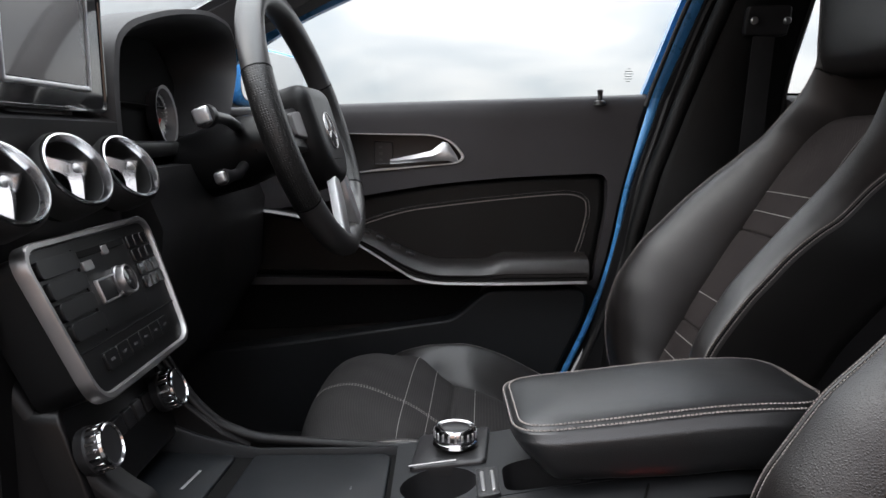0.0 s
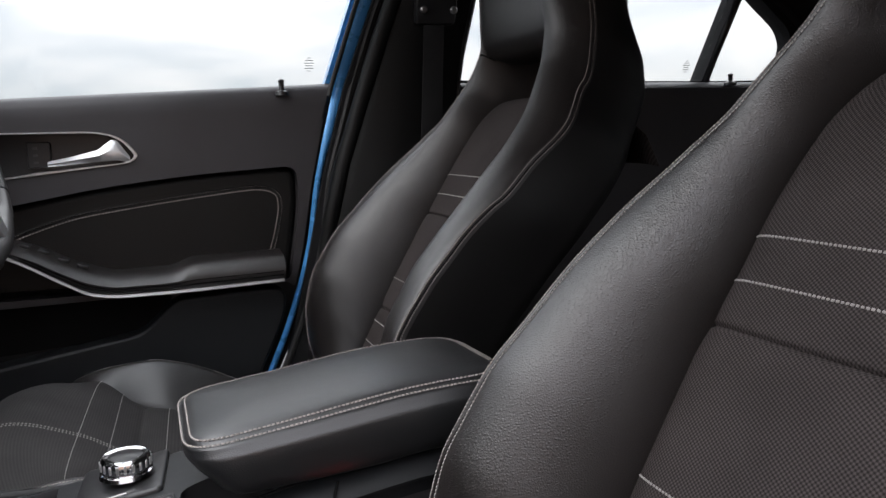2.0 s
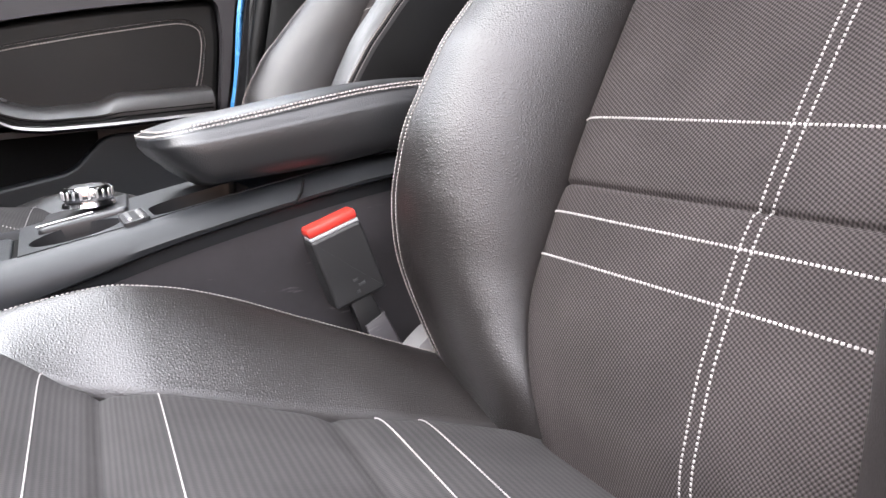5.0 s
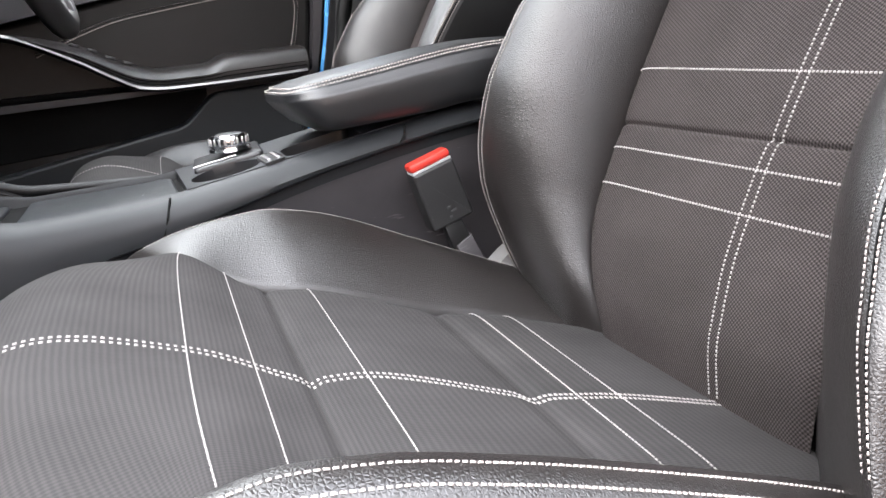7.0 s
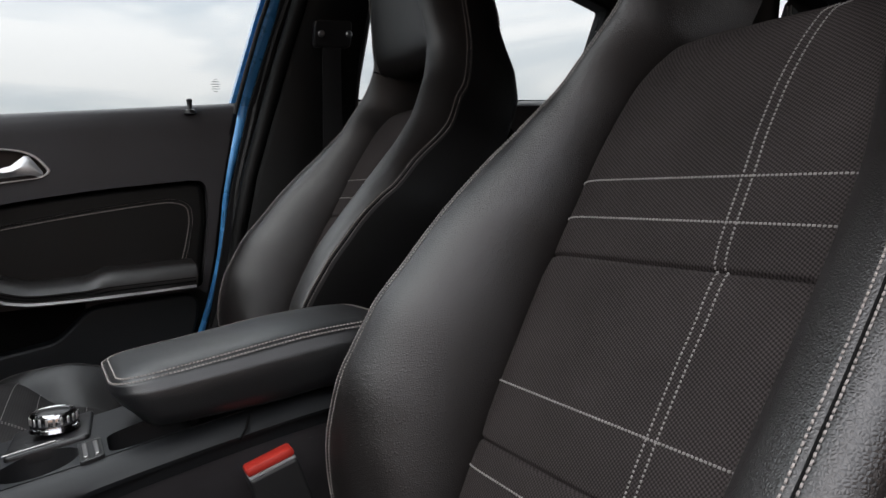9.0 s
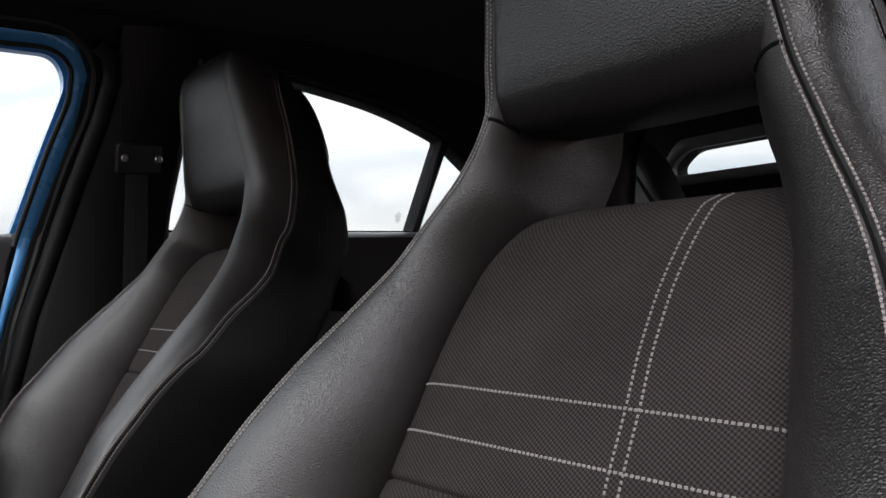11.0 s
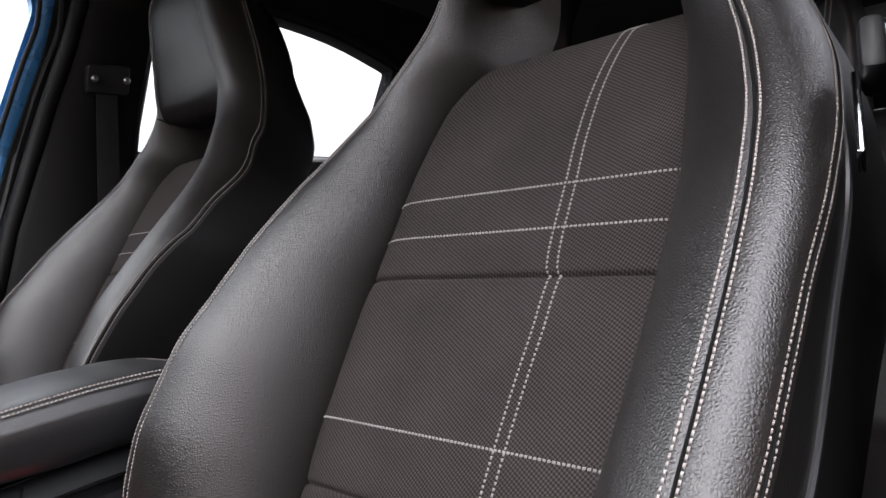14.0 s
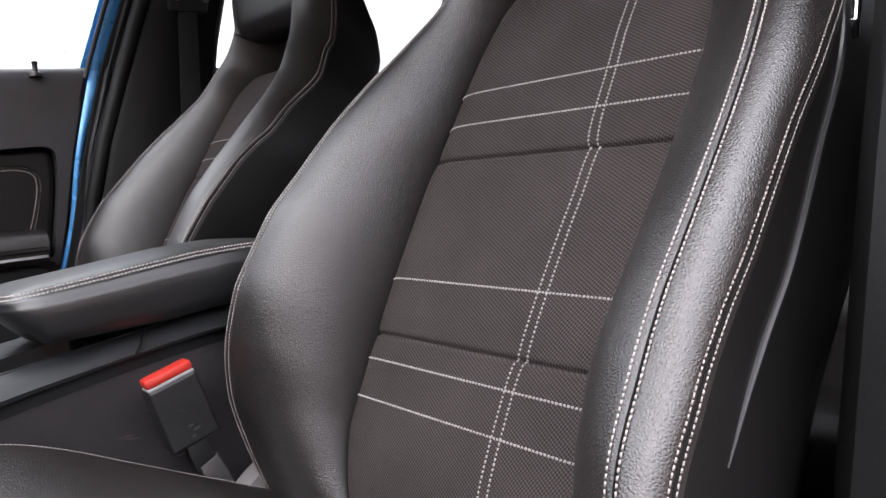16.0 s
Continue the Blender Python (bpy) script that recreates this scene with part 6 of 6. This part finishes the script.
for side in (1, -1):
    at_rear = lambda a, b, d: Vector((1.26 + 0.15 * (b - 0.97) + d, CAR_MID + side * a, b)) - EO
    rest = part("headrest", slab(rounded([(0.125, 0.975), (0.300, 0.975), (0.294, 1.12), (0.279, 1.168), (0.252, 1.168), (0.205, 1.125)], [0.01, 0.01, 0.03, 0.015, 0.015, 0.04], 5), at_rear, 0.07, 0.016, 4), leather, bench, "black leather rear headrest")
    for du in (-0.004, 0.004):
        part("headrest_stitching", tube([at_rear(0.262 + du - 0.10 * (1.15 - z), z, -0.0006) for z in lines(0.99, 1.152, 12)], 0.0011, 6), leather_thread, rest, "light double stitching")
shelf = part("parcel_shelf", slab([(0.15, 1.40), (1.25, 1.40), (1.20, 1.74), (0.20, 1.74)], lambda a, b, d: Vector((b, a, 0.99 - d)), 0.02, 0.004), carpet)
tagged(shelf, "black carpeted parcel shelf behind the rear bench", "shelf")

# passenger belt on the near pillar
pbelt = thing("seat_belt", (0.42, 0.09, 0.9), "black seat belt with a bright metal tongue", "seat belt")
PO = Vector((0.42, 0.09, 0.9))
part("tongue", box((0.014, 0.004, 0.055), m=Matrix.Translation(Vector((0.410, 0.097, 0.881)) - PO) @ pose(0, 0, 0, 0, 42, 20), bevel=0.001), chrome, pbelt, "bright metal belt tongue")
part("tongue_grip", box((0.03, 0.012, 0.03), m=Matrix.Translation(Vector((0.428, 0.095, 0.912)) - PO) @ pose(0, 0, 0, 0, 25, 20), bevel=0.004), buckle_black, pbelt)
part("strap", slab([(0.47, 0.45), (0.515, 0.45), (0.455, 0.90), (0.412, 0.90)], lambda a, b, d: Vector((a, 0.080 + d, b)) - PO, 0.002, 0.0004), webbing, pbelt)

# A-pillars
for side, place in (("far", on_side(-0.016)), ("near", on_near(-0.016))):
    ap = loft([[place(x + o, z + q, d) for o, q, d in ((-0.02, 0.02, 0.0), (0.018, -0.022, -0.004), (0.022, -0.03, 0.02), (-0.03, 0.03, 0.03))] for x, z in ((-0.62, 1.035), (-0.45, 1.100), (-0.27, 1.180), (-0.10, 1.258), (0.05, 1.312), (0.20, 1.342))])
    tagged(part("pillar_cover", ap, hard_plastic), "black plastic windscreen pillar cover", "pillar", kind="structure")

# ---- outside ----
# unseen wall, added to give warm bounce light through the open door
back_wall = slab([(-12.0, 0.0), (12.0, 0.0), (12.0, 2.4), (-12.0, 2.4)], lambda a, b, d: Vector((a, -6.5 - d, b)), 0.25, 0.01)
tagged(part("wall_added", back_wall, bounce_wall_mat), "unseen plain warm wall, added to tint reflections in the car", "wall", kind="structure")
gm = bmesh.new()
bmesh.ops.create_grid(gm, x_segments=8, y_segments=8, size=3000)
tagged(part("ground", gm, ground_mat), "grey tarmac ground around the car", "ground", kind="structure")
windscreen = tagged(part("windscreen", slab([(0.12, 0.0), (1.28, 0.0), (1.20, 1.0), (0.20, 1.0)], lambda a, b, d: Vector((-0.66 + 0.74 * b, a, 1.030 + 0.325 * b + d)), 0.004, 0.0005, 1), window_glass), "clear windscreen glass above the dashboard", "windscreen", kind="structure")
windscreen.visible_shadow = False
